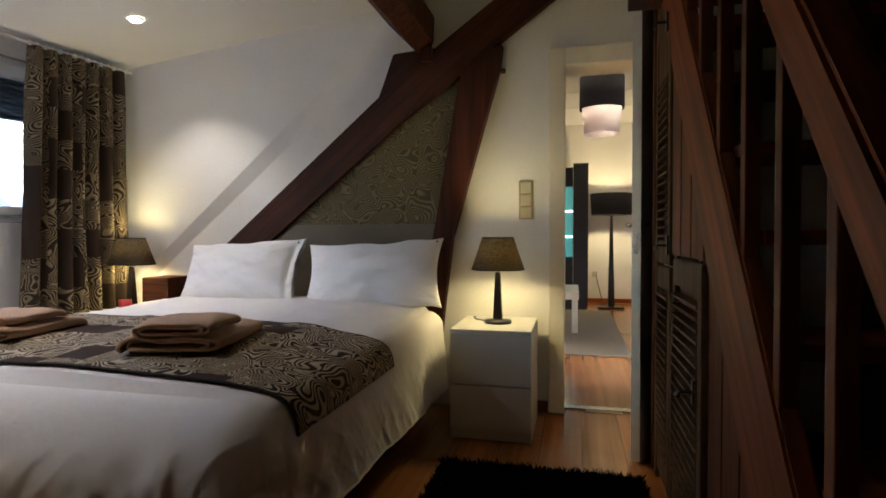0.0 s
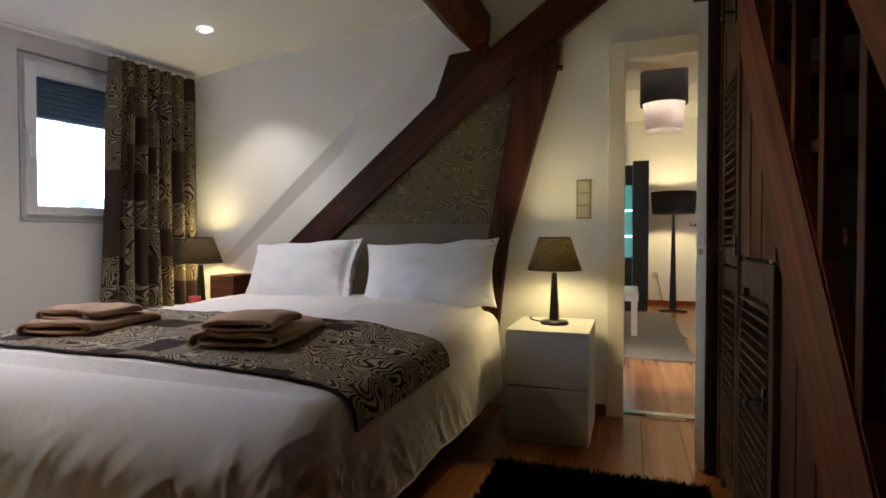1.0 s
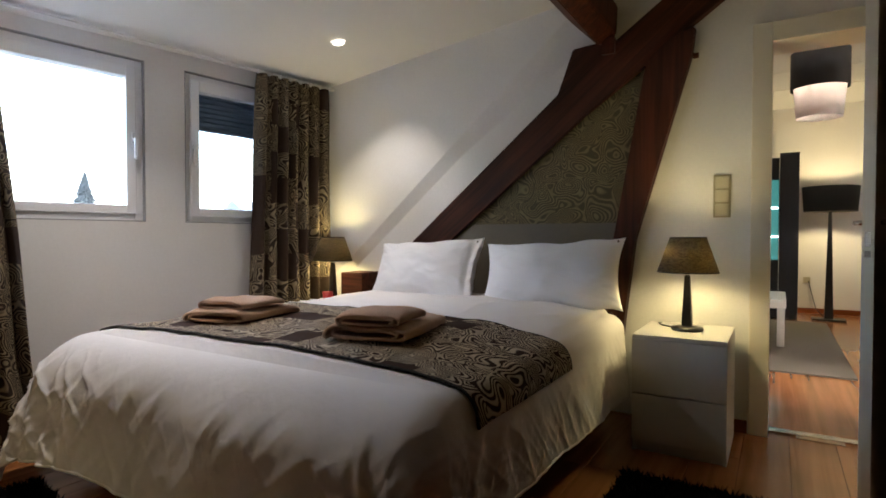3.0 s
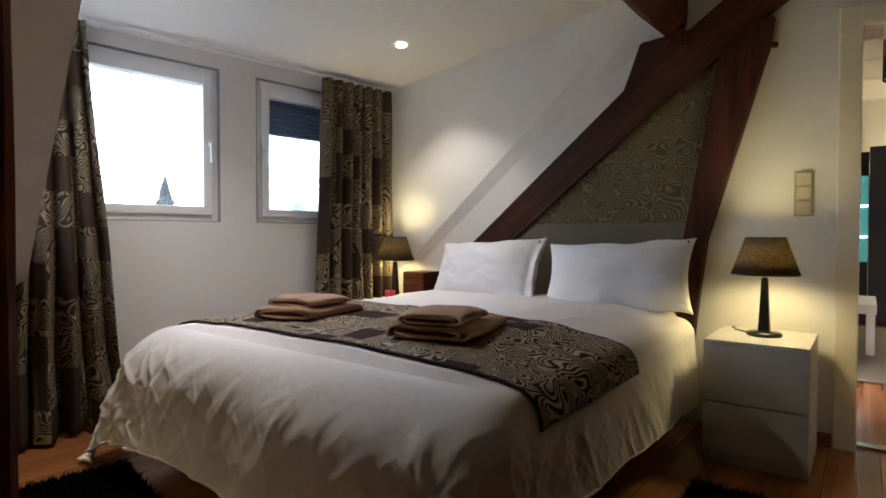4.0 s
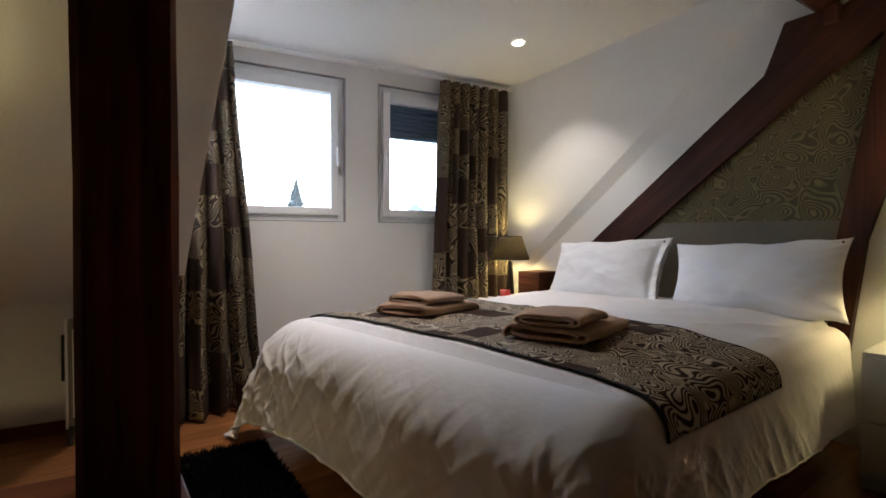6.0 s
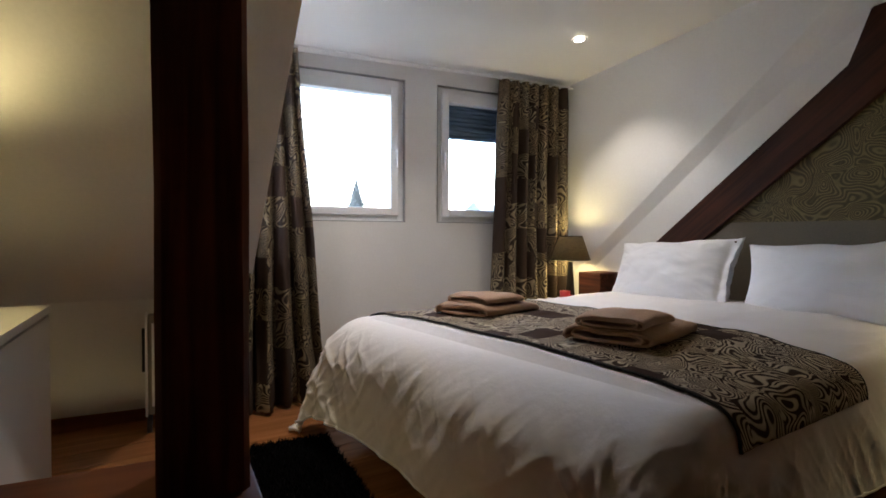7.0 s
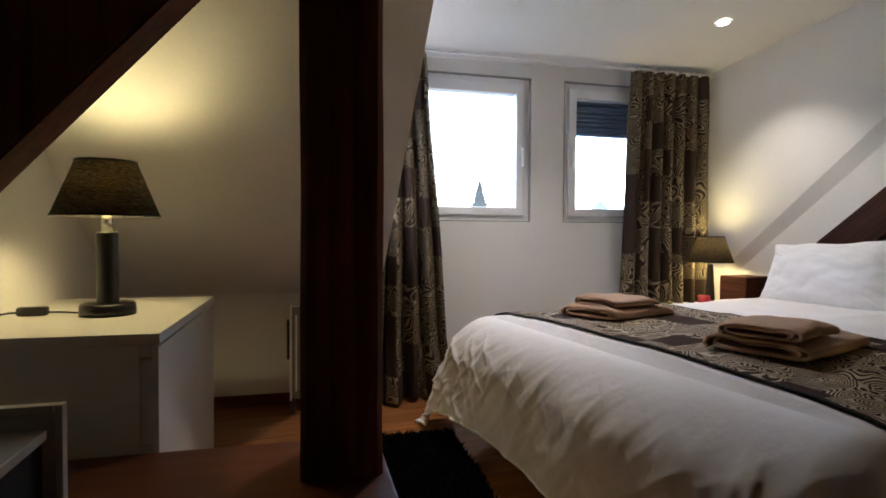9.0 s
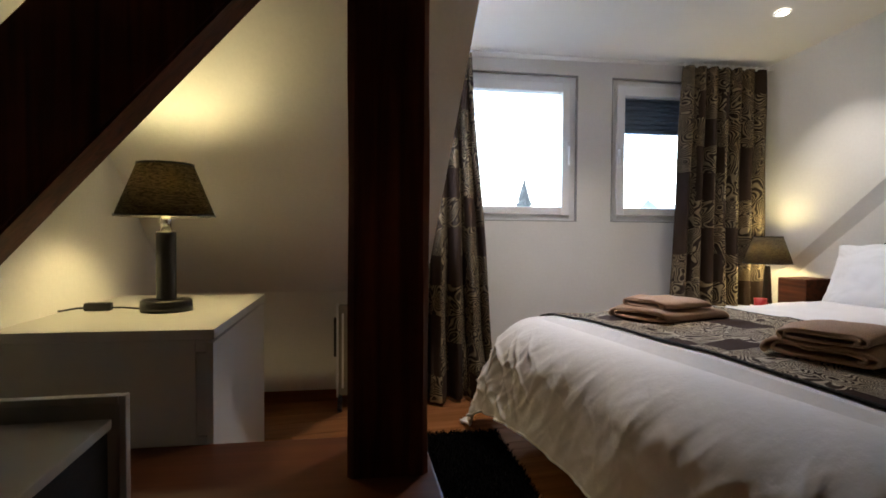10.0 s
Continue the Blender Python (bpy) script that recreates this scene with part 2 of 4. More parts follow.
SHADE_CRINKLED = cloth_shade("crinkled_dark_shade", (0.050, 0.043, 0.036), (0.14, 0.117, 0.08), 55, 0.3, 2.1)
SHADE_IN = cloth_shade("shade_lining", (0.42, 0.39, 0.33), (0.31, 0.29, 0.24), 40)
SHADE_BLACK = material("black_drum_shade", (0.012, 0.010, 0.010), 0.8)
SILK = cloth_shade("white_pleated_shade", (0.55, 0.52, 0.51), (0.19, 0.178, 0.172), 30, 0.92, 1.08)
BULB = glow("bulb_glass", (1.0, 0.75, 0.45), 0.8)
DOWNLIGHT = glow("downlight_face", (1.0, 0.93, 0.82), 0.8)
GREY_RUG = material("grey_rug", (0.14, 0.122, 0.10), 0.95, grain=0.15, grain_scale=120, bump=0.4, bump_scale=200)
# grey for the strips that draw the shadow line round the windows
EDGE_SHADE = material("frame_edge_shade", (0.30, 0.30, 0.30), 0.8)
HEATER = material("grey_enamel", (0.26, 0.24, 0.20), 0.4, stain=0.08, stain_scale=6)
TEAL = glow("teal_lit_glass", (0.05, 0.22, 0.21), 0.04)
STRIP = glow("light_strip", (0.8, 0.95, 1.0), 0.3)
CHARCOAL = material("charcoal_cloth", (0.030, 0.030, 0.036), 0.9, grain=0.1)
PATCH = wood("worn_mat", (0.20, 0.12, 0.06), (0.34, 0.22, 0.11), 1.0, 0.3, along=1)
# fir and far houses: the haze of distance is mixed into their bluish colours
FIR = material("haze_tinted_fir", (0.006, 0.014, 0.021), 0.9, grain=0.3, grain_scale=3)
MIST = material("haze_tinted_houses", (0.06, 0.085, 0.11), 0.9, stain=0.2, stain_scale=0.2)
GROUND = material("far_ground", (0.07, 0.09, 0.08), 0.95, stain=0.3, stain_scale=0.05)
GLASS = bpy.data.materials.new("window_glass")
GLASS.use_nodes = True
_g = GLASS.node_tree.nodes["Principled BSDF"]
_g.inputs["Roughness"].default_value, _g.inputs["Transmission Weight"].default_value, _g.inputs["IOR"].default_value = 0.0, 1.0, 1.02

# ---------- mesh helpers ----------
def box(bm, x0, x1, y0, y1, z0, z1, bevel=0.0, m=None):
    vs = [bm.verts.new((x, y, z)) for x in (x0, x1) for y in (y0, y1) for z in (z0, z1)]
    fs = [bm.faces.new([vs[i] for i in q]) for q in ((0, 1, 3, 2), (4, 6, 7, 5), (0, 4, 5, 1), (2, 3, 7, 6), (0, 2, 6, 4), (1, 5, 7, 3))]
    if bevel:
        es = list({e for f in fs for e in f.edges})
        r = bmesh.ops.bevel(bm, geom=es, offset=bevel, segments=2, affect="EDGES", profile=0.6)
        vs = list({v for f in r["faces"] for v in f.verts} | {v for v in vs if v.is_valid})
    if m is not None:
        bmesh.ops.transform(bm, matrix=m, verts=vs)
    return vs


def prism(bm, outline, y0, y1, bevel=0.0):
    """Outline in x and z, pushed from y0 to y1."""
    a = [bm.verts.new((x, y0, z)) for x, z in outline]
    c = [bm.verts.new((x, y1, z)) for x, z in outline]
    k = len(a)
    fs = [bm.faces.new(a), bm.faces.new(c[::-1])]
    fs += [bm.faces.new((a[i], c[i], c[(i + 1) % k], a[(i + 1) % k])) for i in range(k)]
    if bevel:
        bmesh.ops.bevel(bm, geom=list({e for f in fs for e in f.edges}), offset=bevel, segments=2, affect="EDGES")
    bmesh.ops.recalc_face_normals(bm, faces=bm.faces[:])


def lathe(bm, profile, steps=40, centre=(0, 0, 0), closed=False):
    rings = []
    for r, z in profile:
        rings.append([bm.verts.new((centre[0] + r * math.cos(2 * math.pi * i / steps), centre[1] + r * math.sin(2 * math.pi * i / steps), centre[2] + z)) for i in range(steps)])
    pairs = list(zip(rings, rings[1:]))
    if closed:
        pairs.append((rings[-1], rings[0]))
    for a, c in pairs:
        for i in range(steps):
            bm.faces.new((a[i], a[(i + 1) % steps], c[(i + 1) % steps], c[i]))
    if not closed:
        for ring, flip in ((rings[0], True), (rings[-1], False)):
            if (ring[0].co - ring[steps // 2].co).length > 1e-4:
                bm.faces.new(ring[::-1] if flip else ring)


def tube(bm, points, radius, sides=8):
    rings = []
    for i, p in enumerate(points):
        a, c = Vector(points[max(i - 1, 0)]), Vector(points[min(i + 1, len(points) - 1)])
        q = (c - a).to_track_quat("Z", "Y")
        rings.append([bm.verts.new(Vector(p) + q @ Vector((radius * math.cos(2 * math.pi * k / sides), radius * math.sin(2 * math.pi * k / sides), 0))) for k in range(sides)])
    for a, c in zip(rings, rings[1:]):
        for k in range(sides):
            bm.faces.new((a[k], a[(k + 1) % sides], c[(k + 1) % sides], c[k]))
    bm.faces.new(rings[0][::-1]), bm.faces.new(rings[-1])


def sheet(bm, nu, nv, place, uv=None):
    """A grid of nu x nv cells; place(u, v) in 0..1 gives the point, uv(u, v) the cloth's own metres."""
    g = [[bm.verts.new(place(i / nu, j / nv)) for j in range(nv + 1)] for i in range(nu + 1)]
    lay = bm.loops.layers.uv.verify() if uv else None
    for i in range(nu):
        for j in range(nv):
            f = bm.faces.new((g[i][j], g[i + 1][j], g[i + 1][j + 1], g[i][j + 1]))
            f.smooth = True
            if uv:
                for lp, (a, c) in zip(f.loops, ((i, j), (i + 1, j), (i + 1, j + 1), (i, j + 1))):
                    lp[lay].uv = uv(a / nu, c / nv)
    return g


def mesh_of(name, bm, mat, smooth=False):
    me = bpy.data.meshes.new(name)
    bm.normal_update()
    bm.to_mesh(me)
    bm.free()
    me.materials.append(mat)
    if smooth:
        for p in me.polygons:
            p.use_smooth = True
    return me


def part(name, bm, mat, parent=None, label="", m=None, smooth=False):
    ob = new(name, mesh_of(name, bm, mat, smooth))
    if m is not None:
        ob.matrix_world = m
    if parent is not None:
        ob.parent = parent
    if label:
        ob["label"] = label
    return ob


def block(name, mat, dims, parent=None, label="", bevel=0.0, m=None):
    bm = bmesh.new()
    box(bm, *dims, bevel=bevel)
    return part(name, bm, mat, parent, label, m)


def thing(name, m, label, category, group="", kind=""):
    return tagged(_place(new(name), m), label, category, group, kind)


def _place(ob, m):
    ob.matrix_world = m
    return ob


def setting(name, bm, mat, label, category, m=None):
    return tagged(part(name, bm, mat, None, "", m), label, category, "", "structure")

# ---------- structure ----------
HEAD_Y, ROOF0, ROOF_K = 3.25, 0.64, 0.83   # head wall, roof line at the window wall, its rise per metre
DOOR_L, DOOR_R, DOOR_H = -0.075, 0.66, 1.985


def ceil_z(x):
    return min(2.14 + 0.123 * (x + 3.05), 2.40)


bm = bmesh.new()
box(bm, -4.4, 1.9, -3.2, HEAD_Y + 0.11, -0.12, -0.006)
floor = setting("floor", bm, FLOORING, "orange beech laminate floor with a soft shine", "floor")

bm = bmesh.new()
box(bm, -3.35, DOOR_L, HEAD_Y, HEAD_Y + 0.22, -0.1, 2.7)
box(bm, DOOR_L, DOOR_R, HEAD_Y, HEAD_Y + 0.22, DOOR_H, 2.7)
box(bm, DOOR_R, 1.9, HEAD_Y, HEAD_Y + 0.22, -0.1, 2.7)
setting("wall_north", bm, PLASTER, "cream painted plaster wall behind the bed", "wall")

# dormer cheek standing proud of the head wall, its sloping edge splayed back to the wall and flaring towards the ridge
def cheek_edge(x):
    return 1.257 + 0.866 * (x + 2.30)


def splay_foot(x):
    return 1.54 + 0.70 * (x + 1.841) if x > -1.841 else 1.54 + 0.84 * (x + 1.841)


PROUD = 0.035
bm = bmesh.new()
xs = [-3.3, -2.6, -1.841, -1.45, -1.05, -0.86]
front = [(x, HEAD_Y - PROUD, cheek_edge(x)) for x in xs]
back = [(x, HEAD_Y - 0.0005, splay_foot(x)) for x in xs]
a, c = [bm.verts.new(p) for p in front], [bm.verts.new(p) for p in back]
u, w = [bm.verts.new((x, HEAD_Y - PROUD, 2.6)) for x in xs], [bm.verts.new((x, HEAD_Y - 0.0005, 2.6)) for x in xs]
for i in range(len(xs) - 1):
    for p, q in ((a, u), (c, a), (u, w)):
        bm.faces.new((p[i], p[i + 1], q[i + 1], q[i]))
for i in (0, -1):
    bm.faces.new((a[i], u[i], w[i], c[i]))
bmesh.ops.recalc_face_normals(bm, faces=bm.faces[:])
setting("trim_rafter", bm, PLASTER, "plastered cheek of the dormer with a splayed sloping edge", "wall")

# window wall with two openings and the low wall under the roof
W1, W2, WZ = (-2.24, -1.375), (-1.135, -0.50), (1.095, 2.025)
bm = bmesh.new()
for s0, s1, z0, z1 in ((-6.7, W1[0], -0.1, 2.7), (W1[0], W1[1], -0.1, WZ[0]), (W1[0], W1[1], WZ[1], 2.5), (W1[1], W2[0], -0.1, 2.5),
                       (W2[0], W2[1], -0.1, WZ[0]), (W2[0], W2[1], WZ[1], 2.5), (W2[1], 0.2, -0.1, 2.5)):
    box(bm, s0, s1, 0.0, 0.24, z0, z1)
setting("wall_west", bm, PLASTER, "cream painted plaster wall with two windows", "wall", WALL_W)

CHEEK = -2.36
# sloping roof over the desk corner
bm = bmesh.new()
d1 = (2.46 - ROOF0) / ROOF_K
prism(bm, [(0.02, ROOF0), (-d1, 2.46), (-d1, 2.62), (0.02, ROOF0 + 0.2)], CHEEK, -6.7)
setting("roof_slope", bm, PLASTER, "sloping plastered attic ceiling", "ceiling", WALL_W @ pose(0, 0, 0, 0, 0, 90) @ Matrix.Scale(-1, 4, (0, 1, 0)) @ Matrix.Scale(1, 4))

bm = bmesh.new()
prism(bm, [(-3.6, 2.07), (-0.86, 2.41), (1.9, 2.45), (1.9, 2.58), (-3.6, 2.58)], HEAD_Y + 0.05, 0.30)
setting("ceiling_dormer", bm, CEILING, "white painted ceiling rising gently from the windows", "ceiling")
# out of view; dark timber added here to hold down bounced light
bm = bmesh.new()
box(bm, -2.4, 0.42, -3.2, 0.30, 2.46, 2.6)
box(bm, 0.42, 1.9, -3.2, 0.30, 2.46, 2.6)
setting("ceiling_main", bm, TIMBER_V, "unseen attic ceiling, dark to cut bounced light", "ceiling")
bm = bmesh.new()
box(bm, 1.30, 1.50, -3.2, HEAD_Y, -0.1, 2.6)
setting("wall_east", bm, TIMBER_V, "dark boarded wall behind the stairs", "wall")
# unseen closing wall behind the camera, coloured dark to weaken the ambient bounce
bm = bmesh.new()
box(bm, -4.6, 1.5, -3.3, -3.1, -0.1, 2.6)
setting("wall_south", bm, TIMBER_V, "unseen wall closing the attic, dark to cut bounced light", "wall")
bm = bmesh.new()
box(bm, -4.95, -3.82, -2.6, 0.05, -0.1, 2.6)
setting("wall_desk_corner", bm, PLASTER, "cream plaster wall beside the desk", "wall", WALL_W)

# skirting boards
bm = bmesh.new()
box(bm, -3.82, CHEEK - 0.1, -0.016, 0.0, 0.0, 0.065, 0.004)
tagged(part("baseboard", bm, SKIRTING, None, "", WALL_W), "reddish wooden skirting board", "baseboard", "", "structure")
bm = bmesh.new()
box(bm, -0.72, -0.155, HEAD_Y - 0.016, HEAD_Y, 0.0, 0.065, 0.004)
tagged(part("baseboard", bm, SKIRTING), "reddish wooden skirting board", "baseboard", "", "structure")

# door frame, threshold and the open door
door = thing("door_1", pose(0, 0, 0), "open cream door in a painted frame", "door", kind="structure")
for x0, x1, z0, z1 in ((DOOR_L - 0.075, DOOR_L + 0.012, 0.0, DOOR_H + 0.085), (DOOR_R - 0.012, DOOR_R + 0.075, 0.0, DOOR_H + 0.085), (DOOR_L + 0.012, DOOR_R - 0.012, DOOR_H - 0.012, DOOR_H + 0.085)):
    block("door_frame", TRIM, (x0, x1, HEAD_Y - 0.022, HEAD_Y + 0.24, z0, z1), door, "cream painted casing", 0.005)
block("threshold", CHROME, (DOOR_L + 0.013, DOOR_R - 0.013, HEAD_Y + 0.09, HEAD_Y + 0.15, -0.004, 0.006), door, "worn metal threshold strip", 0.002)
block("floor_patch", PATCH, (0.06, 0.26, HEAD_Y + 0.035, HEAD_Y + 0.085, -0.004, 0.004), door, "pale filler piece by the threshold")
LEAF = Matrix.Translation((DOOR_R - 0.02, HEAD_Y - 0.02, 0)) @ pose(0, 0, 0, 0, 0, 60.2)
leaf = block("door_leaf", TRIM, (-0.74, 0.0, 0.0, 0.042, 0.012, 2.17), door, "plain cream door leaf, half open", 0.003, LEAF)
bm = bmesh.new()
for z in (1.00, 0.93):
    box(bm, -0.7425, -0.7395, 0.011, 0.031, z - 0.03 * (z > 0.98), z + 0.025)
part("lock_plate", bm, CHROME, leaf, "steel lock plate")
bm = bmesh.new()
tube(bm, [(-0.69, 0.042, 1.06), (-0.69, 0.085, 1.06), (-0.68, 0.092, 1.06), (-0.58, 0.092, 1.06)], 0.009)
tube(bm, [(-0.69, 0.0, 1.06), (-0.69, -0.045, 1.06), (-0.68, -0.052, 1.06), (-0.58, -0.052, 1.06)], 0.009)
part("door_handle", bm, CHROME, leaf, "steel lever handle", smooth=True)

# ---------- windows ----------
def window(name, s0, s1, label, handle):
    top = thing(name, WALL_W, label, "window", kind="structure")
    z0, z1 = WZ
    for a, b, c, d in ((s0, s0 + 0.045, z0, z1), (s1 - 0.045, s1, z0, z1), (s0 + 0.045, s1 - 0.045, z0, z0 + 0.045), (s0 + 0.045, s1 - 0.045, z1 - 0.045, z1)):
        block("window_frame", PVC, (a, b, 0.026, 0.12, c, d), top, "", 0.004)
    for a, b, c, d in ((s0 + 0.04, s0 + 0.095, z0 + 0.04, z1 - 0.04), (s1 - 0.095, s1 - 0.04, z0 + 0.04, z1 - 0.04),
                       (s0 + 0.095, s1 - 0.095, z0 + 0.04, z0 + 0.09), (s0 + 0.095, s1 - 0.095, z1 - 0.105, z1 - 0.04)):
        block("sash", PVC, (a, b, 0.008, 0.09, c, d), top, "", 0.006)
    # thin grey strips stand in for the shadow at the frame's outer edge
    for a, b, c, d in ((s0 - 0.003, s0 + 0.003, z0 - 0.003, z1 + 0.003), (s1 - 0.003, s1 + 0.003, z0 - 0.003, z1 + 0.003), (s0 + 0.003, s1 - 0.003, z0 - 0.003, z0 + 0.003), (s0 + 0.003, s1 - 0.003, z1 - 0.003, z1 + 0.003)):
        block("joint", EDGE_SHADE, (a, b, -0.0015, 0.026, c, d), top, "grey strip painted as the shadow line round the frame")
    pane = block("pane", GLASS, (s0 + 0.08, s1 - 0.08, 0.055, 0.061, z0 + 0.075, z1 - 0.09), top, "clear window pane")
    pane.visible_shadow = False
    bm = bmesh.new()
    zc = 1.56
    box(bm, handle - 0.012, handle + 0.012, 0.000, 0.008, zc - 0.04, zc + 0.04, 0.003)
    box(bm, handle - 0.009, handle + 0.009, -0.022, 0.000, zc - 0.008, zc + 0.008, 0.003)
    box(bm, handle - 0.010, handle + 0.010, -0.032, -0.018, zc - 0.11, zc + 0.012, 0.005)
    part("window_handle", bm, PVC, top, "white lever handle")
    return top


window("window_1", *W1, "white plastic casement window with a clear pane", W1[1] - 0.055)
w2 = window("window_2", *W2, "white plastic casement window with a half-lowered roller blind", W2[0] + 0.055)
for i in range(8):
    z = 1.92 - 0.031 * i
    bm = bmesh.new()
    prism(bm, [(0.103, z - 0.0152), (0.090, z - 0.008), (0.090, z + 0.008), (0.103, z + 0.0152), (0.108, z + 0.0152), (0.108, z - 0.0152)], W2[0] + 0.06, W2[1] - 0.06)
    bmesh.ops.transform(bm, matrix=pose(0, 0, 0, 0, 0, 90) @ Matrix.Scale(-1, 4, (0, 1, 0)), verts=bm.verts[:])
    part("slat", bm, BLIND, w2)

# ---------- distance outside ----------
bm = bmesh.new()
box(bm, -900, 900, -900, 900, -7.2, -7.0)
setting("ground", bm, GROUND, "misty ground far below the windows", "ground")


def fir(place, height, width, seed):
    rnd = random.Random(seed)
    tree = thing("fir_tree", Matrix.Translation(place), "tall fir tree seen through the window, haze in its colour", "tree")
    bm = bmesh.new()
    lathe(bm, [(0.22, 0), (0.16, height * 0.5), (0.03, height)], 10)
    part("trunk", bm, FIR, tree)
    bm = bmesh.new()
    for k in range(3600):
        h = rnd.uniform(0.12, 0.99)
        rr = width * (1 - h) ** 1.15 * rnd.uniform(0.3, 1.05) + 0.01
        a = rnd.uniform(0, 2 * math.pi)
        c = Vector((rr * math.cos(a), rr * math.sin(a), h * height - rr * 0.25))
        grow = 0.3 + 2.4 * (1 - h) ** 0.8
        out = Vector((math.cos(a), math.sin(a), -0.45)) * rnd.uniform(0.2, 0.5) * grow
        side = Vector((-math.sin(a), math.cos(a), rnd.uniform(-0.3, 0.3))) * rnd.uniform(0.12, 0.25) * grow
        up = Vector((0, 0, rnd.uniform(0.1, 0.2))) * grow
        v = [bm.verts.new(c + q) for q in (-side, out, side, up)]
        bm.faces.new(v[:3]), bm.faces.new((v[0], v[1], v[3])), bm.faces.new((v[1], v[2], v[3]))
    part("crown", bm, FIR, tree)


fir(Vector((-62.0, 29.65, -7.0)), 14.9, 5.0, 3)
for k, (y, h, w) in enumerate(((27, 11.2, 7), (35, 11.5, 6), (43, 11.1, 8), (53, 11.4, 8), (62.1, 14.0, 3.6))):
    house = thing("far_house", Matrix.Translation((-78, y, -7.0)), "far house with a pitched roof, haze in its colour", "house", "far houses")
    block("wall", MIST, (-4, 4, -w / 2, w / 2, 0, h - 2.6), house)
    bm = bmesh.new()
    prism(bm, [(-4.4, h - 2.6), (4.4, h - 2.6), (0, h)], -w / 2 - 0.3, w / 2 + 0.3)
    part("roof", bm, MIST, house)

# ---------- timber frame behind the bed ----------
frame_top = thing("timber_frame", pose(0, 0, 0), "dark red-brown stained oak roof timbers on the wall", "beam", kind="structure")
TY = HEAD_Y - 0.055
bm = bmesh.new()
prism(bm, [(-2.95, 0.347), (-1.15, 1.843), (-1.066, 2.098), (-0.90, 2.112), (-0.835, 2.085), (-0.40, 2.395), (-0.34, 2.47), (0.05, 2.47), (-0.112, 2.345),
           (-0.405, 2.135), (-0.56, 2.03), (-0.66, 1.94), (-1.0, 1.702), (-1.88, 0.992), (-2.62, 0.39)], TY, HEAD_Y - 0.001, 0.006)
SLANT = pose(0, 0, 0, 0, -39.7, 0)
bmesh.ops.transform(bm, matrix=SLANT.inverted(), verts=bm.verts[:])
part("rafter", bm, TIMBER, frame_top, "sloping rafter with a notched shoulder", SLANT)
bm = bmesh.new()
prism(bm, [(-0.857, 0.3), (-0.848, 0.60), (-0.822, 0.99), (-0.655, 1.955), (-0.50, 2.08), (-0.41, 2.10), (-0.425, 1.97), (-0.705, 0.99), (-0.752, 0.60), (-0.78, 0.3)], TY - 0.012, HEAD_Y - 0.002, 0.006)
part("leaning_post", bm, TIMBER_V, frame_top, "leaning hewn post")
bm = bmesh.new()
lathe(bm, [(0.0, 0), (0.016, 0.002), (0.014, 0.028), (0.0, 0.03)], 10)
part("peg", bm, TIMBER_V, frame_top, "wooden peg", m=Matrix.Translation((-0.425, TY + 0.03, 1.96)) @ pose(0, 0, 0, 0, 90, 0))
block("sole_block", TIMBER, (-2.71, -2.515, 3.03, HEAD_Y - 0.003, 0.45, 0.752), frame_top, "cut-off beam end", 0.01)
purlin = thing("purlin", pose(0, 0, 0), "dark stained roof purlin running out from the wall", "beam", kind="structure")
bm = bmesh.new()
prism(bm, [(-0.905, 2.085), (-0.828, 2.150), (-0.820, 2.31), (-0.90, 2.40), (-1.06, 2.40), (-1.09, 2.27)], -3.1, HEAD_Y - 0.005, 0.008)
part("beam", bm, TIMBER_V, purlin)
block("stub", TIMBER_V, (-0.89, -0.82, TY - 0.03, HEAD_Y - 0.006, 2.03, 2.12), purlin, "tenon below the purlin", 0.005)

bm = bmesh.new()
prism(bm, [(-2.50, 0.42), (-1.80, 1.08), (-0.66, 2.03), (-0.60, 2.0), (-0.82, 0.42)], HEAD_Y - 0.02, HEAD_Y - 0.004)
tagged(part("wallpaper_panel", bm, PAPER), "olive wallpaper with winding golden lines between the timbers", "wallpaper", "", "structure")
bm = bmesh.new()
prism(bm, [(-2.30, 0.40), (-2.30, 0.64), (-1.725, 1.085), (-0.806, 1.085), (-0.85, 0.40)], HEAD_Y - 0.045, HEAD_Y - 0.021, 0.006)
tagged(part("headboard", bm, HEADCLOTH), "taupe upholstered headboard against the wall", "headboard")

# ---------- bed ----------
BX0, BX1, BY0, BY1, BZ = -2.52, -0.83, 1.20, 3.14, 0.605
bed = thing("bed", pose((BX0 + BX1) / 2, (BY0 + BY1) / 2, 0), "double bed on a dark upholstered base", "bed")
bx, by = (BX1 - BX0) / 2, (BY1 - BY0) / 2
block("bed_base", DARKBASE, (-bx, bx, -by, by, 0.06, 0.36), bed, "dark upholstered box base", 0.02)
block("mattress", LINEN, (-bx + 0.01, bx - 0.01, -by + 0.01, by, 0.362, 0.555), bed, "white mattress", 0.05)
for x in (-bx + 0.1, bx - 0.1):
    for y in (-by + 0.1, by - 0.1):
        bm = bmesh.new()
        lathe(bm, [(0.03, 0), (0.035, 0.058)], 16, (x, y, 0))
        part("bed_leg", bm, BLACK, bed)

BEDC, BHW = (BX0 + BX1) / 2, (BX1 - BX0) / 2 + 0.01


def smoothstep(a, b, x):
    t = min(max((x - a) / (b - a), 0), 1)
    return t * t * (3 - 2 * t)


SEAM = 0.76


def crease(a, b, c):
    """Sharp-topped wrinkle, 0 to 1."""
    return max(0.0, 1 - 4.0 * abs(noise.noise(Vector((a, b, c))))) ** 1.5


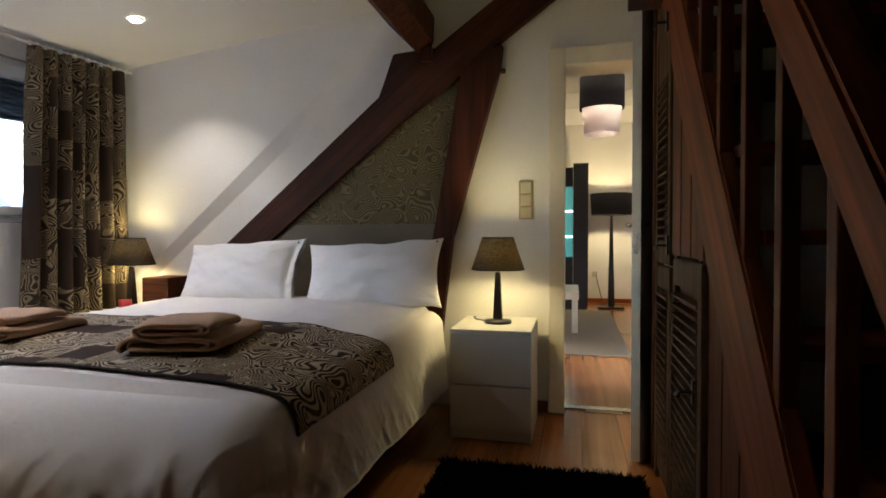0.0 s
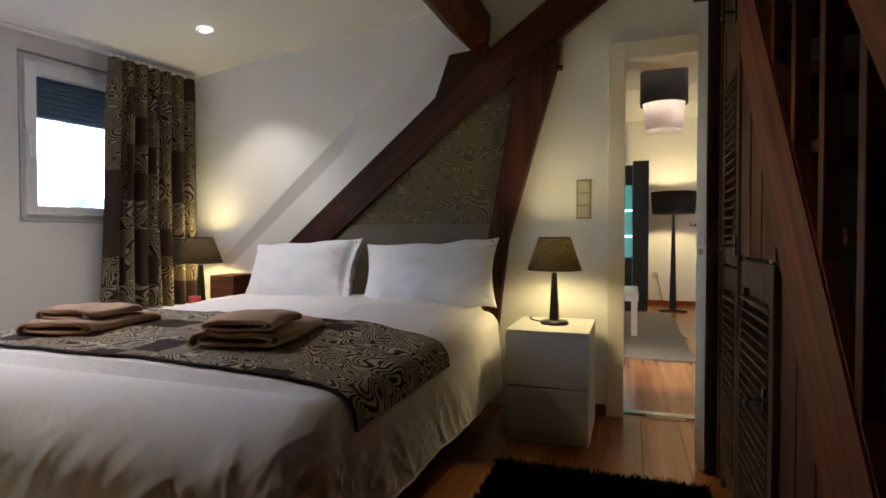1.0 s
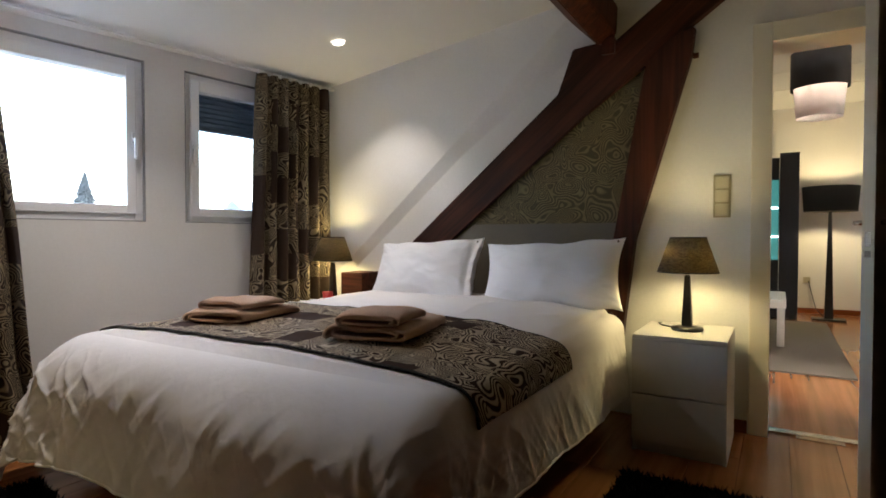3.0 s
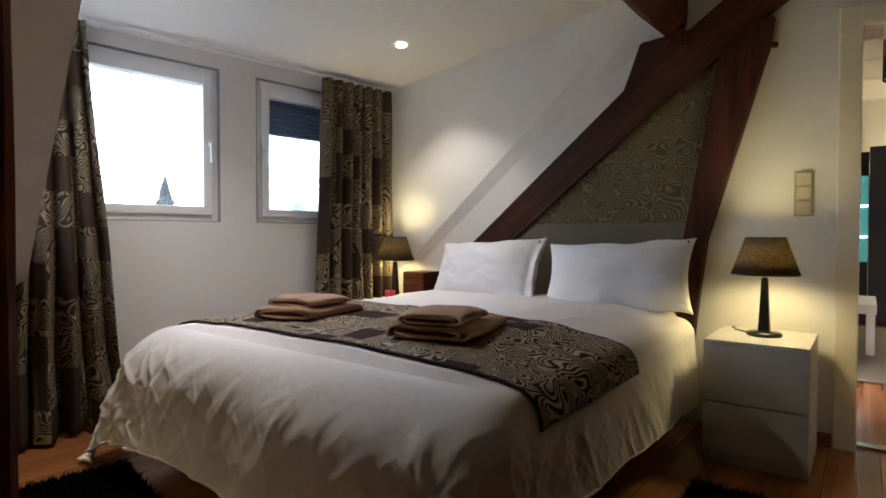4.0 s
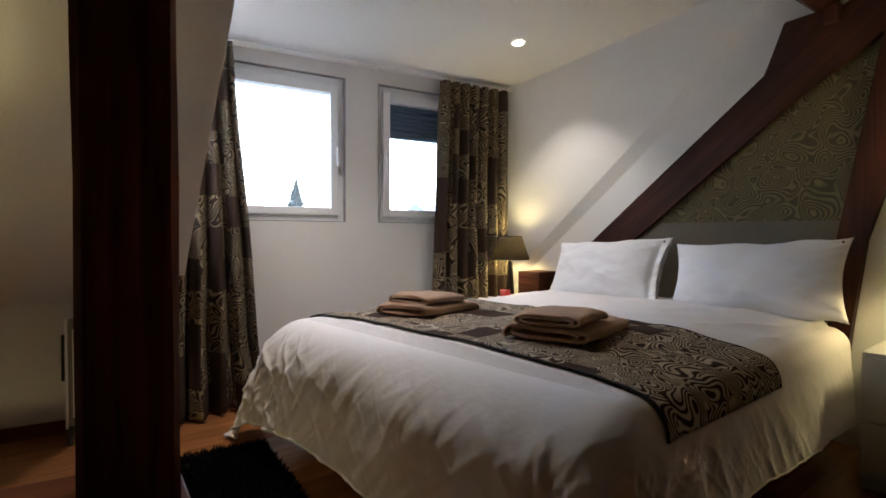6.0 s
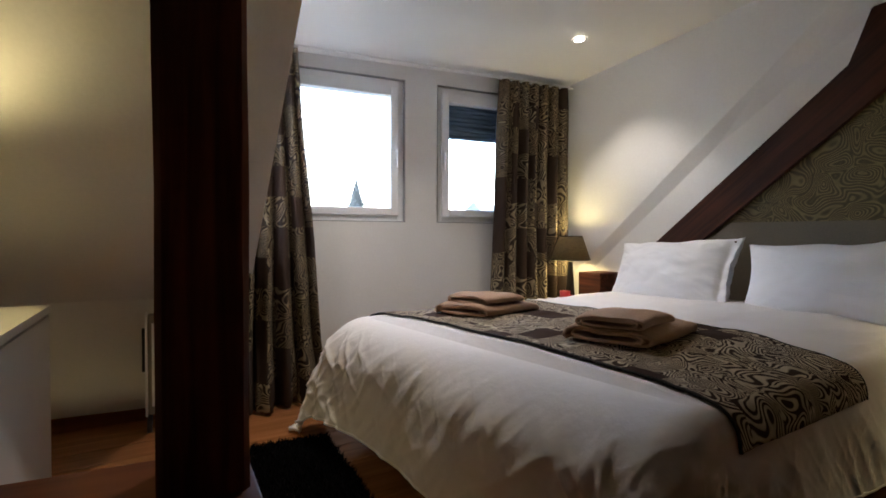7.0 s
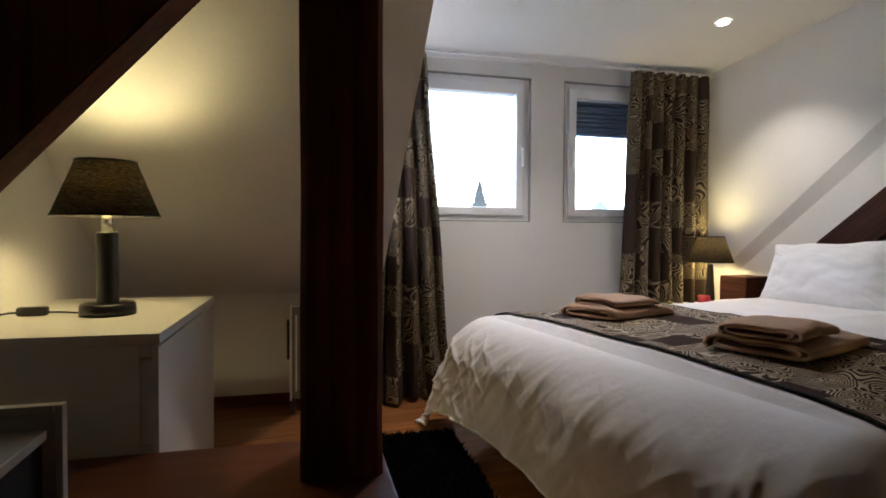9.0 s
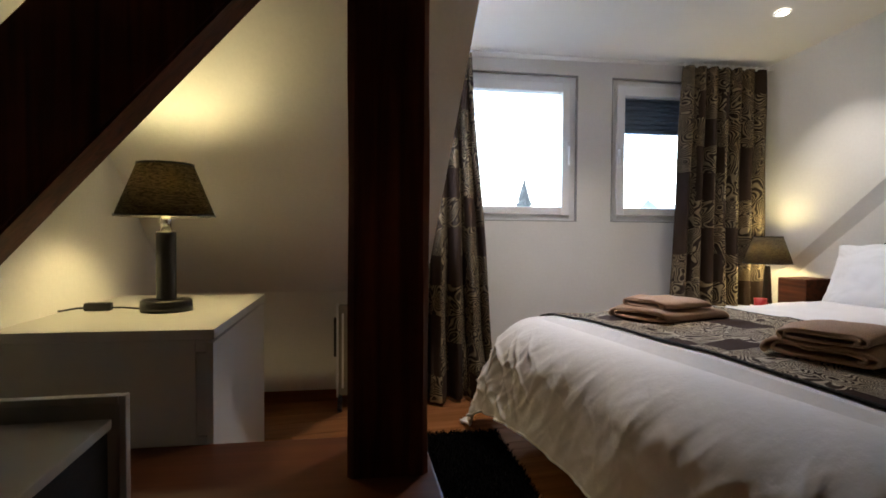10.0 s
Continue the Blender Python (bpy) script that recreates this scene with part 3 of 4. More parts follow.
def drape(cx, cy, lift=0.0, folds=1.0):
    """Point of the bedding at cloth coordinates: cx across from the middle, cy from the head end towards the foot."""
    length = BY1 - BY0 - 0.10
    ex, ey = max(abs(cx) - BHW, 0.0), max(cy - length, 0.0)
    sx = 1 if cx > 0 else -1
    e = math.hypot(ex, ey)
    px = BEDC + max(-BHW, min(BHW, cx))
    py = BY1 - min(cy, length)
    puff = 0.022 * (1 - (cx / BHW) ** 4 if abs(cx) < BHW else 0) + 0.012 * noise.noise(Vector((cx * 2.3, cy * 2.1, 4.0))) + 0.006 * noise.noise(Vector((cx * 7, cy * 6, 9.0)))
    foot = (ey / e) ** 2 if e > 0 else 0.0
    rad = 0.22 * foot + (0.12 if cx < 0 else 0.085) * (1 - foot)
    top = BZ + puff * (1 if e == 0 else max(0, 1 - e * 6)) + 0.018 * smoothstep(0.9, 0.1, cy) + (0.004 * crease(cx * 3.0 + cy * 1.5, cy * 2.0 - cx, 15.0) if e == 0 else 0)
    if e == 0:
        rim = max(smoothstep(BHW - 0.3, BHW, abs(cx)), smoothstep(length - 0.5, length, cy))
        return Vector((px, py, top - 0.022 * rim + lift))
    dx, dy = ex / e * sx, -ey / e
    near = max(0.0, BHW - abs(cx)) + max(0.0, length - cy)
    corner = smoothstep(0.5, 0.0, near) * (1.0 if cx < 0 else 0.3)
    tip = (2 * ex * ey / (e * e)) ** 2 if cx < 0 else 0.0
    slant = 0.14 * foot + (0.20 if cx < 0 else 0.05) * (1 - foot)
    bend = math.pi / 2 - slant
    q = rad * bend
    if e < q:
        a = e / rad
        out, down = rad * math.sin(a), rad * (1 - math.cos(a))
    else:
        out = rad * math.sin(bend) + (e - q) * math.sin(slant)
        down = rad * (1 - math.cos(bend)) + (e - q) * math.cos(slant)
    spread = smoothstep(0.12, 0.75, e) * (0.085 * tip + 0.04 * corner if cx < 0 else 0.0)
    out += spread
    along = cx if ey > ex else cy
    hang = smoothstep(0.05, 0.30, e)
    wave = (0.002 + 0.007 * corner) * math.sin(along * (14 + 14 * corner) + 2.2 * noise.noise(Vector((cx * 1.7, cy * 1.7, 1.0))))
    wave += 0.016 * noise.noise(Vector((along * 2.6 + e * 1.6, e * 1.8, 2.0))) + 0.004 * noise.noise(Vector((along * 15 + e * 9, e * 5.0, 3.0)))
    wave += 0.006 * (0.5 + corner) * crease(along * 3.4 - e * 4.0, e * 2.2 + along * 0.6, 7.0)
    wave += 0.009 * (0.25 + 1.6 * corner) * crease(along * 8.0 - e * 5.5, e * 5.0 - along * 2, 21.0)
    wave += 0.010 * corner * crease(cx * 11 + e * 6, cy * 11 - e * 5, 33.0) + 0.008 * corner * noise.noise(Vector((cx * 18, cy * 18, e * 9)))
    wave += 0.005 * crease((along * 0.8 + e * 0.6) * 6.5, (e * 0.8 - along * 0.6) * 1.7, 40.0) + 0.0025 * crease((along * 0.75 + e * 0.66) * 14, (e * 0.75 - along * 0.66) * 2.6, 51.0)
    fold = folds * hang * wave
    if ey > ex:
        fold += folds * 0.006 * hang * math.exp(-((cx - SEAM - 0.10 * e) / 0.012) ** 2)
    z = BZ - 0.022 - down
    if z < 0.02:
        out += (0.02 - z) * 0.2
        z = 0.02 + 0.02 * abs(noise.noise(Vector((cx * 9, cy * 9, 6.0))))
    o = out + fold + lift
    return Vector((px + dx * o, py + dy * o, z + lift * 0.6 * (1 - hang)))


def cloth(name, mat, x0, x1, y0, y1, lift, nu, nv, thick, folds=1.0, hem=None):
    bm = bmesh.new()

    def spot_of(u, v):
        cx, cy = x0 + (x1 - x0) * u, y0 + (y1 - y0) * v
        if hem:
            cx, cy = hem(cx, cy)
        return drape(cx, cy, lift, folds)

    sheet(bm, nu, nv, spot_of, lambda u, v: (x0 + (x1 - x0) * u, y0 + (y1 - y0) * v))
    bmesh.ops.recalc_face_normals(bm, faces=bm.faces[:])
    ob = part(name, bm, mat)
    so = ob.modifiers.new("thickness", "SOLIDIFY")
    so.thickness, so.offset = thick, -1
    return ob


def duvet_hem(cx, cy):
    if cx > BHW:
        cx = BHW + (cx - BHW) * (0.92 + 0.06 * math.sin(cy * 2.3) + 0.08 * smoothstep(0.5, 0.0, cy))
    if cy > BY1 - BY0:
        cy = BY1 - BY0 + (cy - (BY1 - BY0)) * (0.92 + 0.05 * math.sin(cx * 3.1))
    return cx, cy


duvet = thing("duvet", pose(0, 0, 0), "white cotton duvet hanging in soft folds over the bed", "duvet")
DU = (-BHW - 0.44, BHW + 0.46, 0.12, BY1 - BY0 + 0.52)
cover = cloth("cover", LINEN, *DU, 0.016, 330, 330, 0.012, 1.0, duvet_hem)
cover.parent = duvet
edge = [(DU[0], DU[2] + (DU[3] - DU[2]) * i / 150) for i in range(150)] + [(DU[0] + (DU[1] - DU[0]) * i / 150, DU[3]) for i in range(150)] + [(DU[1], DU[3] - (DU[3] - DU[2]) * i / 150) for i in range(151)]
bm = bmesh.new()
tube(bm, [drape(*duvet_hem(*p), 0.012) for p in edge], 0.0065, 8)
part("hem", bm, LINEN, duvet, "rounded sewn edge", smooth=True)
runner = thing("bed_runner", pose(0, 0, 0), "brown and beige zebra patchwork runner across the bed", "bed runner")
RU = (-BHW - 0.22, BHW + 0.150, 1.03, 1.80)
cloth("woven_panel", RUNNER, *RU, 0.028, 150, 50, 0.007, 0.8).parent = runner
for cy in RU[2:]:
    bm = bmesh.new()
    tube(bm, [drape(RU[0] + (RU[1] - RU[0]) * i / 120, cy, 0.026, 0.8) for i in range(121)], 0.0045, 6)
    part("edging", bm, DARKBASE, runner, "dark sewn edging", smooth=True)


def pillow(name, place, width, height, depth, tilt, turn, roll, seed, label, flap=0.0):
    """A pillow in its case: full middle, drawn-out corners, soft dents; flap leaves one end of the case open and slack."""
    bm = bmesh.new()
    rnd = random.Random(seed)
    ph = rnd.uniform(0, 6)
    n = 60
    for side in (1, -1):
        def spot_of(u, v):
            a, c = 2 * u - 1, 2 * v - 1
            px = a * width / 2 * (1 - 0.085 * (1 - c * c) * abs(a) ** 3)
            pz = c * height / 2 * (1 - 0.10 * (1 - a * a) * abs(c) ** 3)
            body = a * (1 + flap) if a > 0 else a
            t = max(0.0, 1 - abs(min(body, 1.0)) ** 2.2) ** 0.62 * max(0.0, 1 - abs(c) ** 2.2) ** 0.6
            w = 0.20 * noise.noise(Vector((a * 2.2 + ph, c * 2.0, side * 3.0))) + 0.07 * noise.noise(Vector((a * 5 + ph, c * 4.5, side * 5.0)))
            corner = abs(a) ** 2 * abs(c)
            pucker = 0.010 * corner * noise.noise(Vector((math.atan2(c, a) * 14 + ph, a * 2, side * 1.0))) + 0.0035 * crease(a * 3 + c * 2 + ph, c * 3 - a, side * 9.0)
            y = -side * (depth / 2 * t * (1 + w) + pucker * (t > 0))
            if flap and a > 0.72:
                k = (a - 0.72) / 0.28
                y -= side * 0.022 * k * (1 - c * c) ** 0.5 + 0.02 * k * noise.noise(Vector((c * 4.0, a * 3, ph)))
            return Vector((px, y, pz + 0.014 * noise.noise(Vector((a * 3, ph, c)))))
        sheet(bm, n, n, spot_of)
    bmesh.ops.remove_doubles(bm, verts=bm.verts[:], dist=0.0008)
    bmesh.ops.recalc_face_normals(bm, faces=bm.faces[:])
    ob = part(name, bm, PILLOW, m=Matrix.Translation(place) @ pose(0, 0, 0, tilt, roll, turn))
    bm = bmesh.new()
    lathe(bm, [(0.0, 0), (0.006, 0.0), (0.006, 0.003), (0.0, 0.004)], 12)
    bmesh.ops.transform(bm, matrix=Matrix.Translation((width * 0.455, -0.012, height * 0.43)) @ pose(0, 0, 0, 90), verts=bm.verts[:])
    part("button", bm, HEADCLOTH, ob, "small grey button", smooth=True)
    return tagged(ob, label, "pillow", "pillows on the bed")


pillow("pillow", (-1.112, 2.960, 0.795), 0.81, 0.41, 0.20, -23, 2, -3.0, 5, "plump white pillow leaning on the headboard")
pillow("pillow", (-1.945, 2.955, 0.795), 0.80, 0.41, 0.22, -25, -3, -2.5, 8, "plump white pillow leaning on the headboard, its open end puckered", 0.16)


def folded_towel(place, length, depth, height, turn, seed, label):
    """A terry towel folded over and over into a soft flat roll, its layers open at the ends."""
    rnd = random.Random(seed)
    ph = rnd.uniform(0, 9)
    bm = bmesh.new()
    thick = height * 0.17

    def spot_of(u, v):
        a = math.pi * (1.22 - 3.5 * v)
        k = 0.97 - 0.62 * v
        c, s = math.cos(a), math.sin(a)
        kx = 0.98 - 0.30 * v
        px = math.copysign(abs(c) ** 0.36, c) * kx * (depth - thick) / 2
        pz = math.copysign(abs(s) ** 0.6, s) * k * (height - thick) / 2
        x = (u - 0.5) * length * (1 - 0.05 * v)
        end = max(0.0, abs(2 * u - 1) - 0.75) / 0.25
        x += 0.03 * (1 - v) * math.copysign(1, u - 0.5) * noise.noise(Vector((px * 6, ph, 2.0))) + 0.016 * noise.noise(Vector((px * 8, pz * 30, ph)))
        px += 0.016 * noise.noise(Vector((x * 7, ph, pz * 20)))
        lift = (pz + height / 2) / height
        soft = (0.018 * noise.noise(Vector((x * 7 + ph, px * 7, 1.0))) + 0.006 * noise.noise(Vector((x * 19, px * 19, ph)))) * lift
        sag = height * lift * (0.12 * (2 * px / depth) ** 2 + 0.10 * end * end)
        return Vector((x, px * (1 - 0.12 * x / length), height / 2 + pz + soft - sag))

    sheet(bm, 26, 110, spot_of)
    bmesh.ops.recalc_face_normals(bm, faces=bm.faces[:])
    ob = part("folded_towel", bm, TOWEL, None, "", Matrix.Translation(place) @ pose(0, 0, 0, 0, 0, turn), True)
    so = ob.modifiers.new("thickness", "SOLIDIFY")
    so.thickness, so.offset = thick, 0
    return tagged(ob, label, "towel", "folded towels on the bed")


TZ = BZ + 0.040


def lay_towel(corner, z, length, depth, height, turn, seed, label):
    """Corner: the one nearest the foot end and the far side of the bed from the windows."""
    m = pose(0, 0, 0, 0, 0, turn)
    c = Vector((*corner, z)) + m @ Vector((-length / 2, -depth / 2, 0))
    folded_towel(c, length, depth, height, turn, seed, label)


lay_towel((-1.046, 1.542), TZ, 0.40, 0.35, 0.064, -76, 1, "large brown folded bath towel on the runner")
lay_towel((-1.080, 1.535), TZ + 0.053, 0.26, 0.27, 0.050, -74, 2, "small brown folded hand towel on a bath towel")
lay_towel((-1.837, 1.507), TZ, 0.38, 0.35, 0.062, -78, 3, "large brown folded bath towel on the runner")
lay_towel((-1.875, 1.531), TZ + 0.051, 0.26, 0.27, 0.048, -80, 4, "small brown folded hand towel on a bath towel")

# ---------- bedside ----------
def nightstand(m, label):
    top = thing("nightstand", m, label, "nightstand", "pair of bedside cabinets")
    w, d, h = 0.40, 0.48, 0.55
    bm = bmesh.new()
    box(bm, -w / 2, -w / 2 + 0.018, 0.018, d, 0, h - 0.018, 0.0015)
    box(bm, w / 2 - 0.018, w / 2, 0.018, d, 0, h - 0.018, 0.0015)
    box(bm, -w / 2 + 0.018, w / 2 - 0.018, d - 0.01, d - 0.002, 0.02, h - 0.018)
    part("body", bm, WHITE_FOIL, top)
    block("top", WHITE_FOIL, (-w / 2, w / 2, 0.0, d, h - 0.018, h), top, "", 0.0015)
    block("plinth", WHITE_FOIL, (-w / 2 + 0.018, w / 2 - 0.018, 0.03, 0.046, 0, 0.055), top)
    for z0, z1 in ((0.056, 0.272), (0.280, 0.529)):
        block("drawer", WHITE_FOIL, (-w / 2, w / 2, 0.0, 0.017, z0, z1), top, "plain white drawer front", 0.0015)
    return top


ns = nightstand(pose(-0.41, 2.705, 0), "white two-drawer bedside cabinet beside the bed")
copy_thing(ns, pose(-2.76, 2.72, 0))


def bedside_lamp(m, label):
    top = thing("table_lamp", m, label, "lamp", "pair of bedside lamps")
    bm = bmesh.new()
    lathe(bm, [(0.0, 0), (0.072, 0), (0.074, 0.008), (0.070, 0.016), (0.030, 0.022), (0.0, 0.022)], 40)
    part("base", bm, BLACK, top, "round black foot", smooth=True)
    bm = bmesh.new()
    box(bm, -0.5, 0.5, -0.5, 0.5, 0, 1)
    for v in bm.verts:
        r = 0.024 if v.co.z < 0.5 else 0.013
        v.co = Vector((math.copysign(r, v.co.x), math.copysign(r, v.co.y), 0.02 + v.co.z * 0.25))
    bmesh.ops.bevel(bm, geom=bm.edges[:], offset=0.004, segments=2, affect="EDGES")
    part("stem", bm, BLACK, top, "tapered black wooden stem")
    bm = bmesh.new()
    lathe(bm, [(0.140, 0.285), (0.083, 0.452), (0.081, 0.452), (0.138, 0.285)], 48, closed=True)
    shade = part("shade", bm, SHADE, top, "dark linen tapered shade", smooth=True)
    bm = bmesh.new()
    lathe(bm, [(0.1365, 0.287), (0.0795, 0.450), (0.0785, 0.450), (0.1355, 0.287)], 48, closed=True)
    part("lining", bm, SHADE_IN, shade, "pale inner lining", smooth=True)
    for r, z in ((0.140, 0.285), (0.083, 0.452)):
        bm = bmesh.new()
        lathe(bm, [(r + 0.0015, z - 0.003), (r + 0.0015, z + 0.003), (r - 0.003, z + 0.003), (r - 0.003, z - 0.003)], 48, closed=True)
        part("rim", bm, BLACK, shade, "dark bound edge")
    bm = bmesh.new()
    lathe(bm, [(0.0, 0.29), (0.012, 0.29), (0.024, 0.335), (0.020, 0.36), (0.0, 0.375)], 20)
    part("bulb", bm, BULB, top, "lit warm bulb", smooth=True).visible_shadow = False
    return top


lampR = bedside_lamp(pose(-0.405, 2.96, 0.55), "lit black table lamp with a dark tapered linen shade")
copy_thing(lampR, pose(-2.775, 3.02, 0.55))
for p in ((-0.405, 2.96, 0.925), (-2.775, 3.02, 0.925)):
    lamp_point("bedside_bulb", p, BED_POWER, WARM, 0.05)
bm = bmesh.new()
tube(bm, [(-0.47, 2.98, 0.556), (-0.50, 3.0, 0.556), (-0.535, 3.03, 0.556), (-0.56, 3.10, 0.556), (-0.55, 3.19, 0.545), (-0.55, 3.215, 0.40)], 0.003)
tagged(part("lamp_cable", bm, CABLE), "thin black lamp cable trailing off the cabinet", "cable")
bm = bmesh.new()
lathe(bm, [(0.0, 0), (0.030, 0), (0.036, 0.085), (0.034, 0.085), (0.029, 0.004), (0.0, 0.004)], 28)
cup = thing("cup", pose(-2.62, 2.80, 0.55), "small red cup on the bedside cabinet", "cup")
part("bowl", bm, RED, cup, smooth=True)
bm = bmesh.new()
tube(bm, [(0.034, 0, 0.066), (0.054, 0, 0.06), (0.058, 0, 0.04), (0.032, 0, 0.024)], 0.004)
part("handle", bm, RED, cup, smooth=True)

sw = thing("switch_plate", pose(-0.281, HEAD_Y - 0.001, 1.107), "ivory triple switch and socket plate on the wall", "switch")
# plate coloured darker than the rockers, as their outline shade
block("plate", SWITCH_FRAME, (-0.041, 0.041, -0.008, 0.0, 0, 0.222), sw, "", 0.003)
for i in range(3):
    block("rocker", SWITCHES, (-0.031, 0.031, -0.014, -0.008, 0.010 + 0.0705 * i, 0.071 + 0.0705 * i), sw, "", 0.004)

# downlight
for x, y, z in DOWNLIGHTS:
    dl = thing("downlight", pose(x, y, ceil_z(x) - 0.006, 0, -7), "round recessed ceiling spotlight, lit", "ceiling light", "ceiling spotlights")
    bm = bmesh.new()
    lathe(bm, [(0.042, -0.003), (0.030, -0.004), (0.030, 0.0), (0.042, 0.0)], 36, closed=True)
    part("ring", bm, PVC, dl, "pale ring", smooth=True)
    bm = bmesh.new()
    lathe(bm, [(0.0, -0.002), (0.0295, -0.002), (0.0295, 0.0), (0.0, 0.0)], 36)
    part("lens", bm, DOWNLIGHT, dl, "bright lens").visible_shadow = False

# ---------- curtains ----------
def curtain(name, s_top, s_bot, z0, z1, waves, seed, label, flare=0.0):
    bm = bmesh.new()
    ph = seed * 2.1

    def spot_of(u, v):
        z = z1 + (z0 - z1) * v
        s = (s_top[0] + (s_top[1] - s_top[0]) * u) * (1 - v) + (s_bot[0] + (s_bot[1] - s_bot[0]) * u) * v
        amp = 0.022 + 0.026 * v
        w = math.sin(2 * math.pi * waves * u + ph + 0.8 * noise.noise(Vector((u * 3, v * 1.5, ph))))
        w2 = 0.35 * math.sin(2 * math.pi * waves * 2.1 * u + ph * 2)
        s += 0.010 * math.cos(2 * math.pi * waves * u + ph) + 0.01 * noise.noise(Vector((u * 6, v * 3, ph)))
        d = -0.115 + amp * (w + w2 * (0.5 + 0.5 * v)) + 0.012 * noise.noise(Vector((u * 9, v * 5, ph + 3))) - flare * smoothstep(0.8, 1.0, v) * (0.5 + 0.5 * math.sin(u * 9))
        return Vector((s, d, z))
    width = (s_bot[1] - s_bot[0]) * 2.0
    sheet(bm, 150, 60, spot_of, lambda u, v: (u * width, v * (z1 - z0)))
    top = thing(name, WALL_W, label, "curtain", "pair of curtains")
    ob = part("cloth", bm, CURTAIN, top)
    so = ob.modifiers.new("thickness", "SOLIDIFY")
    so.thickness = 0.003
    tape = [(s_top[0] + (s_top[1] - s_top[0]) * i / 14) for i in range(15)]
    for s in tape:
        block("hook", PVC, (s - 0.004, s + 0.004, -0.122, -0.108, z1 - 0.005, z1 + 0.022), top, "", 0.001)
    return top


curtain("curtain", (-0.70, -0.10), (-0.78, -0.06), 0.03, 2.095, 7, 1, "long zebra patchwork curtain drawn to the corner")
curtain("curtain", (-2.335, -2.10), (-2.42, -1.94), 0.02, 2.085, 4, 2, "long zebra patchwork curtain hanging to the floor", 0.09)
bm = bmesh.new()
box(bm, -2.34, -0.06, -0.126, -0.104, 2.100, 2.108, 0.002)
tagged(part("curtain_rail", bm, CEILING, m=WALL_W), "white ceiling curtain rail", "curtain rail")

# ---------- stairs and louvred cupboard ----------
SX = 0.33


def up_edge(y):
    return 1.235 + 1.215 * (y - 1.54)


def low_edge(y):
    return 0.80 + 1.28 * (y - 1.54)


stairs = thing("staircase", pose(0, 0, 0), "steep varnished pine staircase with a rail", "staircase", kind="structure")
YZ = Matrix(((0, 1, 0, 0), (1, 0, 0, 0), (0, 0, 1, 0), (0, 0, 0, 1)))


def side_board(name, outline, x0, x1, mat, parent, label="", bevel=0.004, lean=0.0):
    """Outline in y and z, pushed from x0 to x1; lean turns the board's own length, and its grain, up the slope."""
    bm = bmesh.new()
    prism(bm, outline, x0, x1, bevel)
    turn = pose(0, 0, 0, lean)
    bmesh.ops.transform(bm, matrix=turn.inverted() @ YZ, verts=bm.verts[:])
    bmesh.ops.recalc_face_normals(bm, faces=bm.faces[:])
    return part(name, bm, mat, parent, label, turn)


for x in (SX - 0.005, 1.05):
    side_board("stringer", [(0.87, 0.0), (0.57, 0.0), (0.60, up_edge(0.60)), (2.44, up_edge(2.44)), (2.69, 2.44), (2.69, low_edge(2.69))], x, x + 0.042, PINE, stairs, "pine stair string", 0.006, 51)
for i in range(11):
    z = 0.2 + 0.205 * i
    y = 1.54 + (z - 1.16) / 1.32
    block("tread", PINE, (SX + 0.038, 1.049, y - 0.13, y + 0.10, z - 0.032, z), stairs, "", 0.004)


def rail_z(y):
    return 1.18 + 1.24 * (y - 0.967)


side_board("handrail", [(0.42, rail_z(0.42)), (1.98, rail_z(1.98)), (1.98, rail_z(1.98) + 0.155), (0.42, rail_z(0.42) + 0.155)], SX - 0.018, SX + 0.05, PINE, stairs, "pine handrail", 0.008, 51)
for i in range(8):
    y = 0.5 + 0.2075 * i
    bm = bmesh.new()
    box(bm, SX + 0.002, SX + 0.034, y - 0.016, y + 0.016, up_edge(y) - 0.03, min(rail_z(y) + 0.03, 2.44), 0.003)
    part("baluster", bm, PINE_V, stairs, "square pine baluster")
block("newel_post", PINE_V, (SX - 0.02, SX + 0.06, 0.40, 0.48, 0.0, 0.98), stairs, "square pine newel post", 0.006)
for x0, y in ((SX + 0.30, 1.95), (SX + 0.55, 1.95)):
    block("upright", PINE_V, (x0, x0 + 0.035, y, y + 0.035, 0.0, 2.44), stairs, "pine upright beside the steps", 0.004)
block("trimmer", TIMBER_V, (0.20, 0.335, 2.33, 2.45, 1.93, 2.455), stairs, "dark beam end under the ceiling", 0.006)

# boarding and louvred shutters closing the space under the steps
under = thing("under_stair_cupboard", pose(0, 0, 0), "weathered boarded cupboard with louvred shutter doors under the stairs", "cupboard")
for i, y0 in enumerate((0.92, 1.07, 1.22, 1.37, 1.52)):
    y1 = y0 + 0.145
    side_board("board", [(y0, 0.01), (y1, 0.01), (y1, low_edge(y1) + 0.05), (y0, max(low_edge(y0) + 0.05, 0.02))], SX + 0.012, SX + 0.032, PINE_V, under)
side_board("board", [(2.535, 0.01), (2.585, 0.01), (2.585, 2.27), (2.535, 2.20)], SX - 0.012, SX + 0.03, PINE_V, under)


